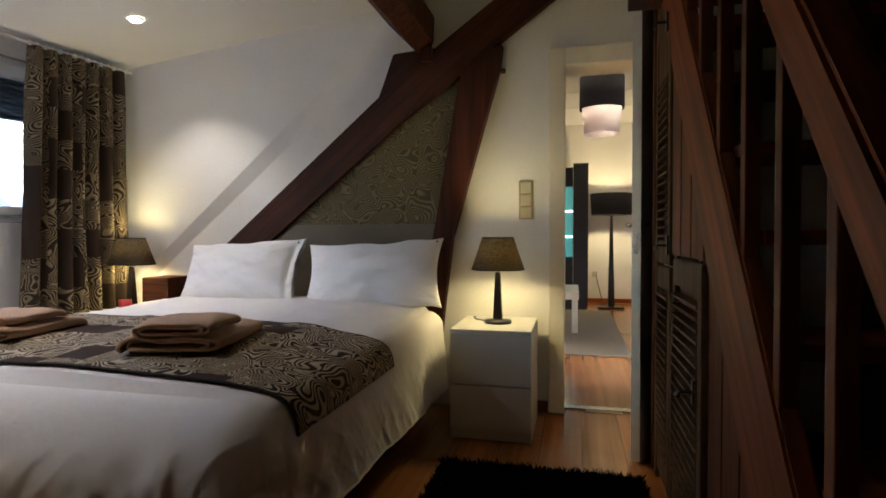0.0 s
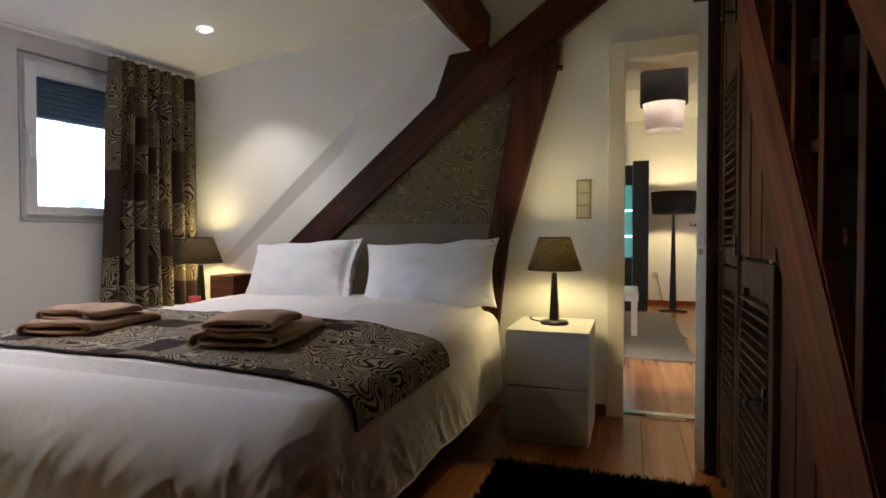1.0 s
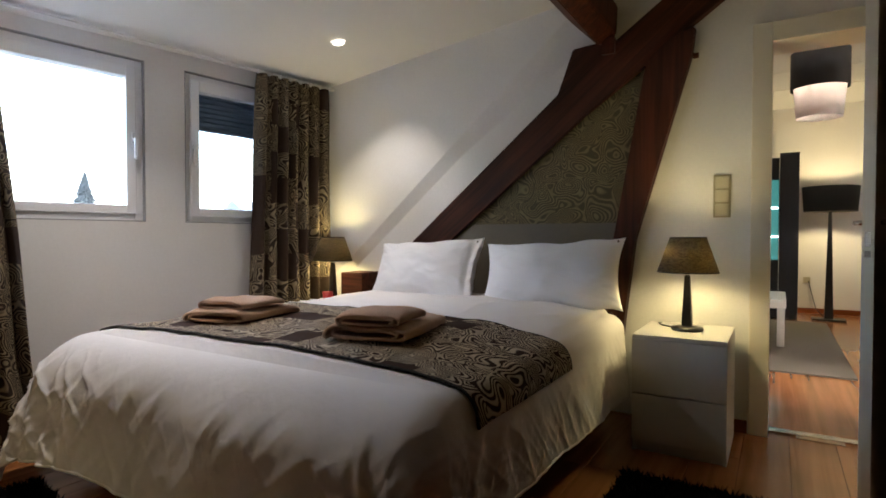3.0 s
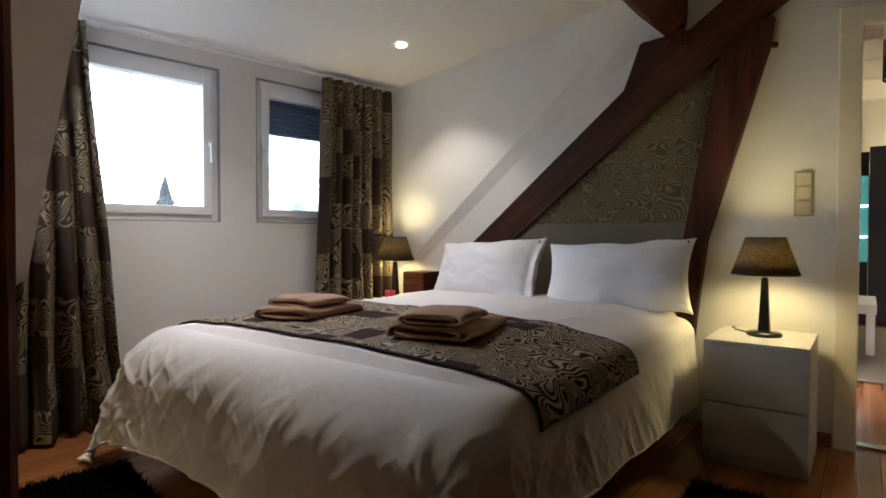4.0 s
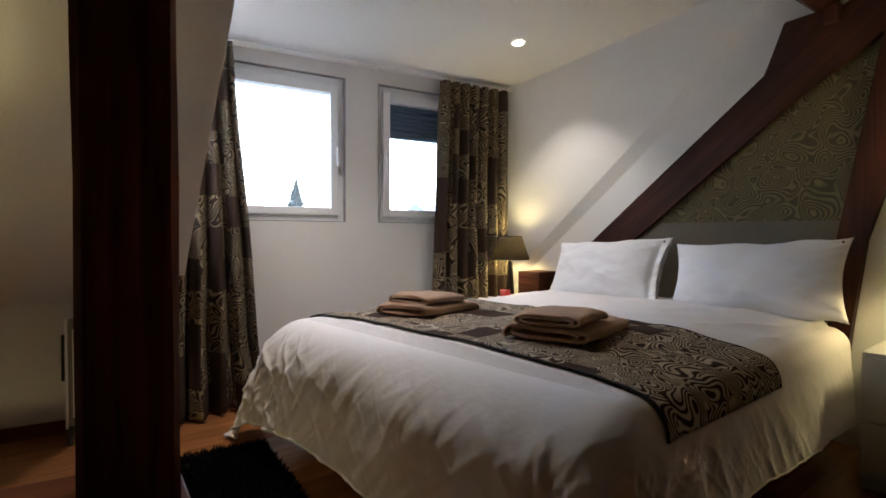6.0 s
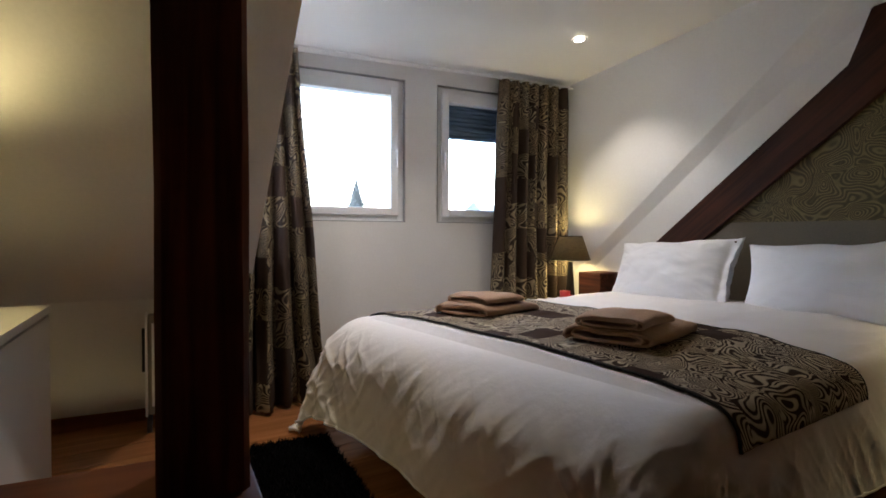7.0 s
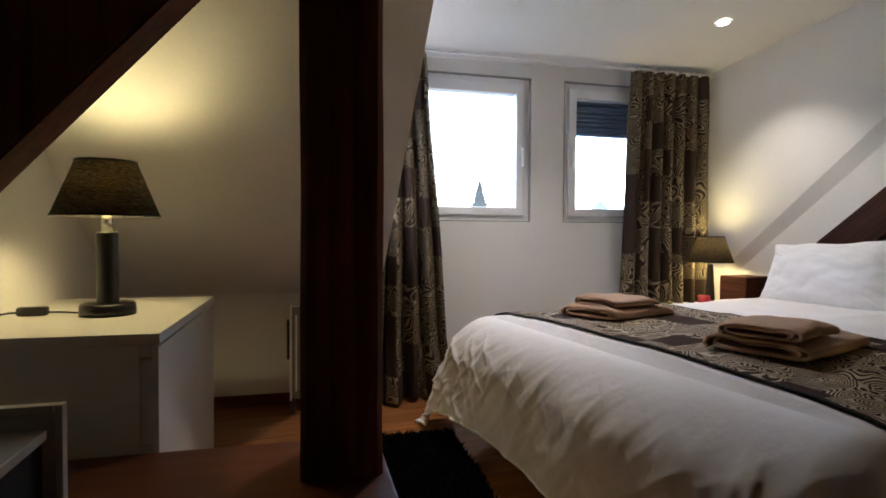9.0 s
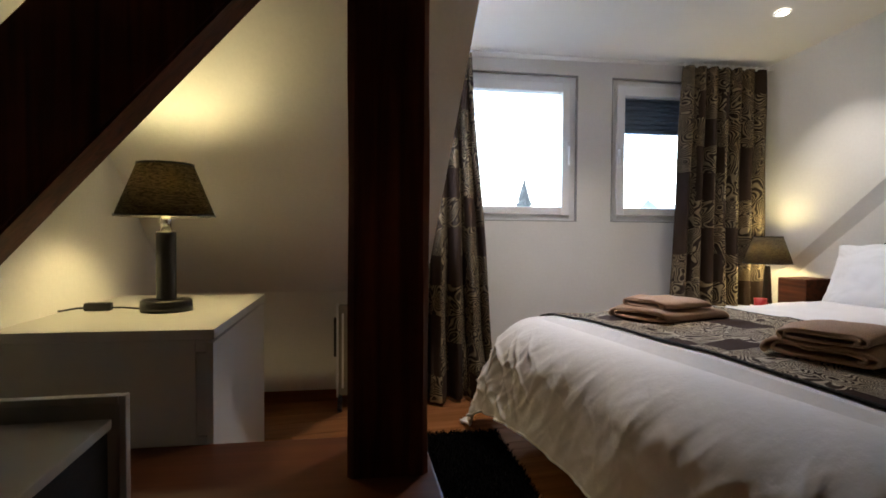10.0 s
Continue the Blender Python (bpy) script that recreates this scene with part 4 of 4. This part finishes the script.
def shutter(y0, y1, z0, zl, zr, parent):
    """Louvred door: frame with stiles and rails, tilted slats; its top may slope with the stairs."""
    sh = side_board("shutter_door", [(y0, z0), (y0 + 0.05, z0), (y0 + 0.05, zl + (zr - zl) * 0.05 / (y1 - y0)), (y0, zl)], SX - 0.006, SX + 0.022, LOUVRE, parent, "louvred shutter door", 0.003)
    side_board("stile", [(y1 - 0.05, z0), (y1, z0), (y1, zr), (y1 - 0.05, zr - (zr - zl) * 0.05 / (y1 - y0))], SX - 0.006, SX + 0.022, LOUVRE, sh)
    side_board("rail", [(y0 + 0.05, z0), (y1 - 0.05, z0), (y1 - 0.05, z0 + 0.09), (y0 + 0.05, z0 + 0.09)], SX - 0.004, SX + 0.020, LOUVRE, sh)
    zt, slope = min(zl, zr) - 0.09, (zr - zl) / (y1 - y0)
    side_board("rail", [(y0 + 0.0505, zt), (y1 - 0.0505, zt), (y1 - 0.0505, zr - slope * 0.0505), (y0 + 0.0505, zl + slope * 0.0505)], SX - 0.004, SX + 0.020, LOUVRE, sh)
    side_board("backing", [(y0 + 0.03, z0 + 0.02), (y1 - 0.03, z0 + 0.02), (y1 - 0.03, zr - 0.02), (y0 + 0.03, zl - 0.02)], SX + 0.024, SX + 0.03, TIMBER_V, sh, bevel=0)
    z = z0 + 0.105
    while z < zt - 0.02:
        side_board("slat", [(y0 + 0.051, z), (y1 - 0.051, z), (y1 - 0.051, z + 0.008), (y0 + 0.051, z + 0.008)], SX - 0.010, SX + 0.028, LOUVRE, sh, bevel=0)
        o = sh.children[-1]
        for v in o.data.vertices:
            v.co.z += 0.022 * (v.co.x - SX - 0.009) / 0.019
        z += 0.034
    return sh


def latch(y, z, parent):
    bm = bmesh.new()
    box(bm, SX - 0.014, SX - 0.006, y - 0.012, y + 0.012, z - 0.035, z + 0.035, 0.002)
    tube(bm, [(SX - 0.012, y, z), (SX - 0.045, y, z), (SX - 0.05, y, z - 0.012), (SX - 0.05, y + 0.03, z - 0.012)], 0.006)
    part("latch", bm, BLACK, parent, "black iron latch")


sa = shutter(2.175, 2.53, 0.90, 1.70, 2.15, under)
shutter(2.175, 2.53, 0.05, 0.89, 0.89, under)
sc_ = shutter(1.66, 2.17, 0.05, 0.93, 0.93, under)
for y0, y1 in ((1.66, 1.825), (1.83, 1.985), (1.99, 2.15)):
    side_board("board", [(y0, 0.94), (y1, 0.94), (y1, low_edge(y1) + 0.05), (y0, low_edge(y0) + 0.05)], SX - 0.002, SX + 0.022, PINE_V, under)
latch(2.24, 1.80, sa), latch(2.20, 0.975, sa), latch(1.74, 0.56, sc_)

# ---------- truss post, sill platform and brace ----------
platform = thing("sill_platform", WALL_W, "raised dark red-brown wooden sill under the post", "platform", kind="structure")
# frame of the post: along the window wall, out into the room
PS, PD = -2.713, -1.86   # middle of the post
SILL_WOOD = wood("sill_board", (0.070, 0.019, 0.007), (0.125, 0.037, 0.013), 1.3, 0.42, along=0, bump=0.12)
PZ = 0.38
block("board", SILL_WOOD, (-5.0, PS + 0.125, -2.13, -1.66, PZ - 0.04, PZ), platform, "broad stained board", 0.006)
block("riser", SILL_WOOD, (-5.0, PS + 0.11, -2.12, -1.67, 0.0, PZ - 0.0405), platform, "dark wooden side")
truss = thing("truss_post", WALL_W, "dark hewn oak post with a sloping brace", "post", kind="structure")
bm = bmesh.new()
ring = []
for k in range(15):
    z = PZ + (2.46 - PZ) * k / 14
    w = [0.006 * noise.noise(Vector((z * 2.3, i * 5.0, 2.0))) for i in range(8)]
    h = 0.104
    c = 0.016
    pts = [(-h, -h + c), (-h + c, -h), (h - c, -h), (h, -h + c), (h, h - c), (h - c, h), (-h + c, h), (-h, h - c)]
    ring.append([bm.verts.new((PS + x * (1 + w[i] * 8), PD + y * (1 + w[i] * 8), z)) for i, (x, y) in enumerate(pts)])
for a, b in zip(ring, ring[1:]):
    for i in range(8):
        bm.faces.new((a[i], a[(i + 1) % 8], b[(i + 1) % 8], b[i]))
bm.faces.new(ring[0][::-1]), bm.faces.new(ring[-1])
part("post", bm, TRUSS, truss, "squared post with worn edges")
bm = bmesh.new()
prism(bm, [(-4.0, 0.575), (-4.0, 1.06), (-2.75, 2.46), (-2.32, 2.46)], PD - 0.06, PD + 0.08, 0.008)
part("brace", bm, TRUSS, truss, "broad sloping brace")

# ---------- desk corner ----------
desk = thing("chest_of_drawers", Matrix.Translation((-1.80, -0.153, 0)) @ pose(0, 0, 0, 0, 0, 172.3), "white low chest with a flat top, drawers facing the bed", "chest")
# local x away from the room towards the roof, local y along the front to the far side
L, D, Hd = 0.965, 0.80, 0.72
bm = bmesh.new()
box(bm, 0.0, L, 0.05, D, 0.0, Hd - 0.031, 0.002)
box(bm, 0.012, L - 0.012, 0.02, 0.05, 0.35, Hd - 0.075)
part("body", bm, WHITE_FOIL, desk)
block("top", WHITE_FOIL, (-0.004, L, -0.004, D, Hd - 0.03, Hd), desk, "", 0.002)
block("rail", WHITE_FOIL, (0.0, L, 0.0195, 0.0495, Hd - 0.068, Hd - 0.031), desk, "", 0.003)
block("rail", WHITE_FOIL, (0.0, L, 0.0195, 0.0495, 0.345, 0.40), desk, "", 0.003)
block("drawer", WHITE_FOIL, (0.0, L - 0.004, 0.0, 0.019, 0.02, Hd - 0.040), desk, "plain white drawer front", 0.002)

dlamp = thing("desk_lamp", pose(-2.26, -0.355, 0.72), "black column lamp with a dark tapered shade, lit, on the chest", "lamp")
bm = bmesh.new()
lathe(bm, [(0.0, 0), (0.086, 0), (0.088, 0.012), (0.086, 0.036), (0.080, 0.042), (0.0, 0.042)], 40)
part("base", bm, BLACK, dlamp, "round black foot", smooth=True)
bm = bmesh.new()
lathe(bm, [(0.0, 0.04), (0.034, 0.04), (0.034, 0.285), (0.031, 0.29), (0.0, 0.29)], 32)
part("stem", bm, BLACK, dlamp, "black leather-wrapped column")
bm = bmesh.new()
lathe(bm, [(0.0, 0.29), (0.018, 0.29), (0.018, 0.37), (0.0, 0.372)], 24)
part("socket", bm, CHROME, dlamp, "metal lamp holder", smooth=True)
bm = bmesh.new()
lathe(bm, [(0.166, 0.345), (0.094, 0.530), (0.092, 0.530), (0.164, 0.345)], 56, closed=True)
sh = part("shade", bm, SHADE_CRINKLED, dlamp, "dark linen tapered shade", smooth=True)
bm = bmesh.new()
lathe(bm, [(0.1625, 0.347), (0.0905, 0.528), (0.0895, 0.528), (0.1615, 0.347)], 56, closed=True)
part("lining", bm, SHADE_IN, sh, "pale inner lining", smooth=True)
for r, z in ((0.166, 0.345), (0.094, 0.530)):
    bm = bmesh.new()
    lathe(bm, [(r + 0.002, z - 0.004), (r + 0.002, z + 0.004), (r - 0.003, z + 0.004), (r - 0.003, z - 0.004)], 56, closed=True)
    part("rim", bm, BLACK, sh, "dark bound edge")
bm = bmesh.new()
lathe(bm, [(0.0, 0.37), (0.014, 0.37), (0.030, 0.425), (0.024, 0.455), (0.0, 0.47)], 20)
part("bulb", bm, BULB, dlamp, "lit warm bulb", smooth=True).visible_shadow = False
lamp_point("desk_bulb", (-2.26, -0.355, 1.185), DESK_POWER, WARM, 0.05)
cable = thing("lamp_switch_cable", pose(0, 0, 0.72), "black lamp cable with an inline switch on the chest", "cable")
bm = bmesh.new()
tube(bm, [(-2.28, -0.43, 0.006), (-2.29, -0.50, 0.012), (-2.30, -0.54, 0.012), (-2.31, -0.62, 0.012), (-2.32, -0.66, 0.010), (-2.28, -0.70, 0.006), (-2.34, -0.80, 0.005)], 0.0035)
part("cord", bm, CABLE, cable)
block("inline_switch", CABLE, (-0.045, 0.045, -0.016, 0.016, 0.0, 0.03), cable, "black foot switch", 0.008, Matrix.Translation((-2.305, -0.585, 0.001)) @ pose(0, 0, 0, 0, 0, 84))

board = thing("white_panel", Matrix.Translation((-1.21, -0.245, 0)) @ pose(0, 0, 0, 0, 0, 84), "white framed end board of a low cabinet", "cabinet")
block("stile", WHITE_FOIL, (-0.013, 0.0, -0.01, 0.012, 0.0, 0.70), board, "", 0.002)
block("top_rail", WHITE_FOIL, (-0.62, -0.0135, -0.01, 0.012, 0.686, 0.70), board, "", 0.002)
block("stile", WHITE_FOIL, (-0.64, -0.6205, -0.01, 0.012, 0.0, 0.70), board, "", 0.002)
block("bottom_rail", WHITE_FOIL, (-0.62, -0.0135, -0.01, 0.012, 0.0, 0.04), board, "", 0.002)
block("shelf", WHITE_FOIL, (-0.62, -0.024, -0.40, -0.0105, 0.640, 0.658), board, "beige shelf in front of the board", 0.002)
# the shade under the shelf is put into the carcass's dark colour
block("inner_side", DARKBASE, (-0.60, -0.032, -0.39, -0.0105, 0.0, 0.6395), board, "carcass under the shelf, coloured dark for its shade")
block("back_board", WHITE_FOIL, (-0.62, -0.0135, -0.004, 0.006, 0.0405, 0.6855), board, "plain board")

heater = thing("convector_heater", WALL_W @ pose(-2.86, -0.16, 0), "slim pale convector heater on castors by the low wall", "heater")
block("panel", HEATER, (-0.018, 0.42, -0.028, 0.028, 0.075, 0.595), heater, "grey ribbed panel", 0.010)
for d in (-0.034, 0.034):
    block("frame_bar", PVC, (-0.03, -0.0185, d - 0.007, d + 0.007, 0.07, 0.60), heater, "pale upright edge", 0.003)
for i in range(10):
    block("rib", PVC, (0.0 + 0.04 * i, 0.012 + 0.04 * i, -0.034, -0.0285, 0.12, 0.55), heater, "", 0.002)
for s in (-0.01, 0.38):
    block("foot_bar", CHARCOAL, (s - 0.012, s + 0.012, -0.09, 0.09, 0.045, 0.068), heater, "", 0.004)
    for d in (-0.075, 0.075):
        bm = bmesh.new()
        lathe(bm, [(0.008, -0.012), (0.022, -0.012), (0.022, 0.012), (0.008, 0.012)], 18, closed=True)
        part("castor", bm, BLACK, heater, "black castor", Matrix.Translation((s, d, 0.023)) @ pose(0, 0, 0, 0, 90, 0), True)
block("cord_hook", CHARCOAL, (-0.045, -0.03, -0.02, 0.02, 0.30, 0.52), heater, "dark cable hook", 0.003)

# ---------- rugs ----------
def shag(name, m, w, l, tufts, seed, label):
    rug = thing(name, m, label, "rug")
    rnd = random.Random(seed)
    block("backing", RUG, (-w / 2, w / 2, -l / 2, l / 2, 0.0, 0.012), rug, "", 0.004)
    verts, faces = [], []
    for k in range(tufts):
        x, y = rnd.uniform(-w / 2 - 0.006, w / 2 + 0.006), rnd.uniform(-l / 2 - 0.006, l / 2 + 0.006)
        a, r, h = rnd.uniform(0, 6.28), rnd.uniform(0.003, 0.006), rnd.uniform(0.022, 0.04)
        lx, ly = rnd.uniform(-0.018, 0.018), rnd.uniform(-0.018, 0.018)
        b = len(verts)
        verts += [(x + r * math.cos(a + q), y + r * math.sin(a + q), 0.011) for q in (0, 2.1, 4.2)] + [(x + lx, y + ly, h)]
        faces += [(b, b + 1, b + 3), (b + 1, b + 2, b + 3), (b + 2, b, b + 3)]
    me = bpy.data.meshes.new("shag")
    me.from_pydata(verts, [], faces)
    me.materials.append(RUG)
    ob = new("shag", me)
    ob.parent = rug
    ob["kind"] = "stuff"
    return rug


shag("shag_rug", pose(-0.155, 1.80, 0), 0.84, 1.24, 14000, 1, "black shag bedside rug on the laminate floor")
shag("shag_rug", Matrix.Translation((-2.09, 0.70, 0)) @ pose(0, 0, 0, 0, 0, -9), 1.12, 0.60, 10000, 2, "black shag rug on the floor at the foot of the bed")

# ---------- the next room through the door ----------
bm = bmesh.new()
box(bm, -2.4, 2.6, HEAD_Y + 0.11, 9.2, -0.12, -0.002)
setting("floor_next_room", bm, FLOORING, "glossy laminate floor of the next room", "floor")
NC = 2.72
bm = bmesh.new()
box(bm, -2.4, 2.6, 8.75, 8.95, -0.1, NC)
box(bm, -2.5, -1.3, HEAD_Y + 0.22, 8.75, -0.1, NC)
box(bm, 2.1, 2.6, HEAD_Y + 0.22, 8.75, -0.1, NC)
setting("wall_next_room", bm, PLASTER, "cream walls of the living room next door", "wall")
bm = bmesh.new()
box(bm, -2.5, 2.6, HEAD_Y + 0.22, 8.95, NC, NC + 0.1)
for y in (4.4, 5.2, 6.0, 6.8, 7.6):
    box(bm, -1.3, 2.1, y, y + 0.012, NC - 0.004, NC)
setting("ceiling_next_room", bm, CEILING, "white panelled ceiling of the next room", "ceiling")
bm = bmesh.new()
box(bm, -1.29, 2.09, 8.735, 8.75, 0.0, 0.07, 0.003)
tagged(part("baseboard", bm, SKIRTING), "wooden skirting board", "baseboard", "", "structure")

pend = thing("pendant_lamp", pose(0.20, 4.60, 0), "black drum pendant lamp with a white inner shade, lit", "lamp")
bm = bmesh.new()
lathe(bm, [(0.172, 2.015), (0.172, 2.265), (0.169, 2.265), (0.169, 2.015)], 48, closed=True)
part("outer_shade", bm, SHADE_BLACK, pend, "black drum shade", smooth=True)
bm = bmesh.new()
lathe(bm, [(0.135, 1.82), (0.160, 2.10), (0.157, 2.10), (0.132, 1.82)], 48, closed=True)
part("inner_shade", bm, SILK, pend, "white inner shade", smooth=True)
bm = bmesh.new()
for x in (-0.06, 0.06):
    tube(bm, [(x, 0, 2.26), (x, 0, NC)], 0.003, 6)
part("cord", bm, CHROME, pend, "thin suspension wires")
bm = bmesh.new()
lathe(bm, [(0.0, 2.05), (0.02, 2.06), (0.03, 2.09), (0.02, 2.13), (0.0, 2.14)], 20)
part("bulb", bm, BULB, pend, "lit bulb", smooth=True).visible_shadow = False
lamp_point("pendant_bulb", (0.20, 4.60, 2.17), NEXT_POWER, (1.0, 0.88, 0.72), 0.04)

fl = thing("floor_lamp", pose(0.50, 8.1, 0), "black floor lamp with a wide dark shade, lit", "lamp")
block("base", BLACK, (-0.17, 0.17, -0.12, 0.12, 0.0, 0.025), fl, "flat black base", 0.005)
bm = bmesh.new()
box(bm, -0.5, 0.5, -0.5, 0.5, 0, 1)
for v in bm.verts:
    r = 0.045 if v.co.z < 0.5 else 0.016
    v.co = Vector((math.copysign(r, v.co.x), math.copysign(r, v.co.y), 0.025 + v.co.z * 1.32))
part("stem", bm, BLACK, fl, "tapered black column")
bm = bmesh.new()
lathe(bm, [(0.27, 1.31), (0.29, 1.61), (0.287, 1.61), (0.267, 1.31)], 40, closed=True)
part("shade", bm, SHADE_BLACK, fl, "wide black shade", smooth=True)
bm = bmesh.new()
lathe(bm, [(0.0, 1.36), (0.03, 1.38), (0.03, 1.44), (0.0, 1.46)], 16)
part("bulb", bm, BULB, fl, "lit bulb", smooth=True).visible_shadow = False
lamp_point("floor_lamp_bulb", (0.50, 8.1, 1.48), NEXT_POWER * 0.9, (1.0, 0.79, 0.42), 0.04)

tall = thing("tall_cabinet", pose(0.082, 8.0, 0), "tall dark charcoal cabinet beside the glass cabinet", "cabinet")
block("body", CHARCOAL, (-0.102, 0.102, 0.02, 0.45, 0.05, 2.02), tall, "", 0.006)
block("door", CHARCOAL, (-0.099, 0.099, 0.0, 0.019, 0.055, 2.015), tall, "", 0.004)
block("plinth", BLACK, (-0.095, 0.095, 0.03, 0.44, 0.0, 0.05), tall)
block("top", CHARCOAL, (-0.104, 0.104, 0.0, 0.452, 2.0205, 2.04), tall, "", 0.004)

cab = thing("glass_cabinet", pose(-0.45, 8.12, 0), "tall cabinet with teal glass and lit shelves", "cabinet")
block("case", CHARCOAL, (-0.30, 0.425, 0.02, 0.38, 0.0, 2.0), cab)
block("glass_front", TEAL, (-0.28, 0.42, 0.0, 0.018, 0.72, 1.72), cab, "teal lit glass front")
for z in (1.0, 1.36):
    block("light_strip", STRIP, (0.27, 0.42, -0.012, -0.001, z, z + 0.022), cab, "bright shelf light")
bm = bmesh.new()
box(bm, -0.62, 0.46, 4.82, 7.75, -0.001, 0.014, 0.004)
tagged(part("rug", bm, GREY_RUG), "pale grey woven rug on the laminate floor", "rug")
tb = thing("low_table", pose(-0.32, 6.3, 0), "white low table on the rug", "table")
block("table_top", WHITE_FOIL, (-0.42, 0.36, -0.45, 0.45, 0.36, 0.44), tb, "", 0.006)
for x in (-0.38, 0.32):
    for y in (-0.41, 0.41):
        block("leg", WHITE_FOIL, (x - 0.03, x + 0.03, y - 0.03, y + 0.03, 0.014, 0.36), tb, "", 0.004)
ac = thing("armchair", pose(1.12, 6.9, 0), "dark armchair with a red cushion", "armchair")
block("seat", CHARCOAL, (-0.28, 0.55, -0.40, 0.40, 0.10, 0.42), ac, "", 0.05)
block("arm", CHARCOAL, (-0.30, 0.55, -0.55, -0.40, 0.08, 0.62), ac, "", 0.05)
block("arm", CHARCOAL, (-0.30, 0.55, 0.40, 0.55, 0.08, 0.62), ac, "", 0.05)
block("backrest", CHARCOAL, (0.40, 0.60, -0.45, 0.45, 0.30, 0.88), ac, "", 0.06)
for x in (-0.22, 0.48):
    for y in (-0.45, 0.45):
        block("leg", BLACK, (x - 0.025, x + 0.025, y - 0.025, y + 0.025, 0.0, 0.10), ac)
block("cushion", RED, (-0.16, 0.20, -0.36, -0.05, 0.425, 0.72), ac, "red cushion", 0.07)
so = thing("wall_socket", pose(0.30, 8.746, 0.40), "white wall socket with a cable", "socket")
block("plate", SWITCHES, (-0.04, 0.04, -0.012, 0.0, 0.0, 0.08), so, "", 0.003)
bm = bmesh.new()
tube(bm, [(0.02, -0.02, 0.03), (0.05, -0.04, -0.12), (0.10, -0.08, -0.33), (0.16, -0.25, -0.39)], 0.006)
part("cord", bm, CABLE, so)

# ---------- floor boards, last ----------
rnd = random.Random(11)
BOARD_W, BOARD_L = 0.192, 1.285
plank_mesh = {}


def floor_plank(parent, x0, x1, y0, y1, z):
    key = (round(x1 - x0, 3), round(y1 - y0, 3))
    if key not in plank_mesh:
        bm = bmesh.new()
        g = 0.0006
        a, b = key
        low = [bm.verts.new(p) for p in ((g, g, 0), (a - g, g, 0), (a - g, b - g, 0), (g, b - g, 0))]
        top = [bm.verts.new(p) for p in ((g + 0.001, g + 0.001, 0.006), (a - g - 0.001, g + 0.001, 0.006), (a - g - 0.001, b - g - 0.001, 0.006), (g + 0.001, b - g - 0.001, 0.006))]
        bm.faces.new(top)
        for i in range(4):
            bm.faces.new((low[i], low[(i + 1) % 4], top[(i + 1) % 4], top[i]))
        plank_mesh[key] = mesh_of("floor_board", bm, FLOORING)
    ob = new("floor_board", plank_mesh[key])
    ob.location = (x0, y0, z)
    ob.parent = parent


for i in range(24):
    x = -3.62 + BOARD_W * i
    y = -1.0 - BOARD_L * rnd.choice((0.0, 0.33, 0.66))
    while y < HEAD_Y + 0.08:
        y1 = min(y + BOARD_L, HEAD_Y + 0.08)
        if y1 - y > 0.05:
            floor_plank(floor, x, x + BOARD_W, y, y1, -0.006)
        y += BOARD_L
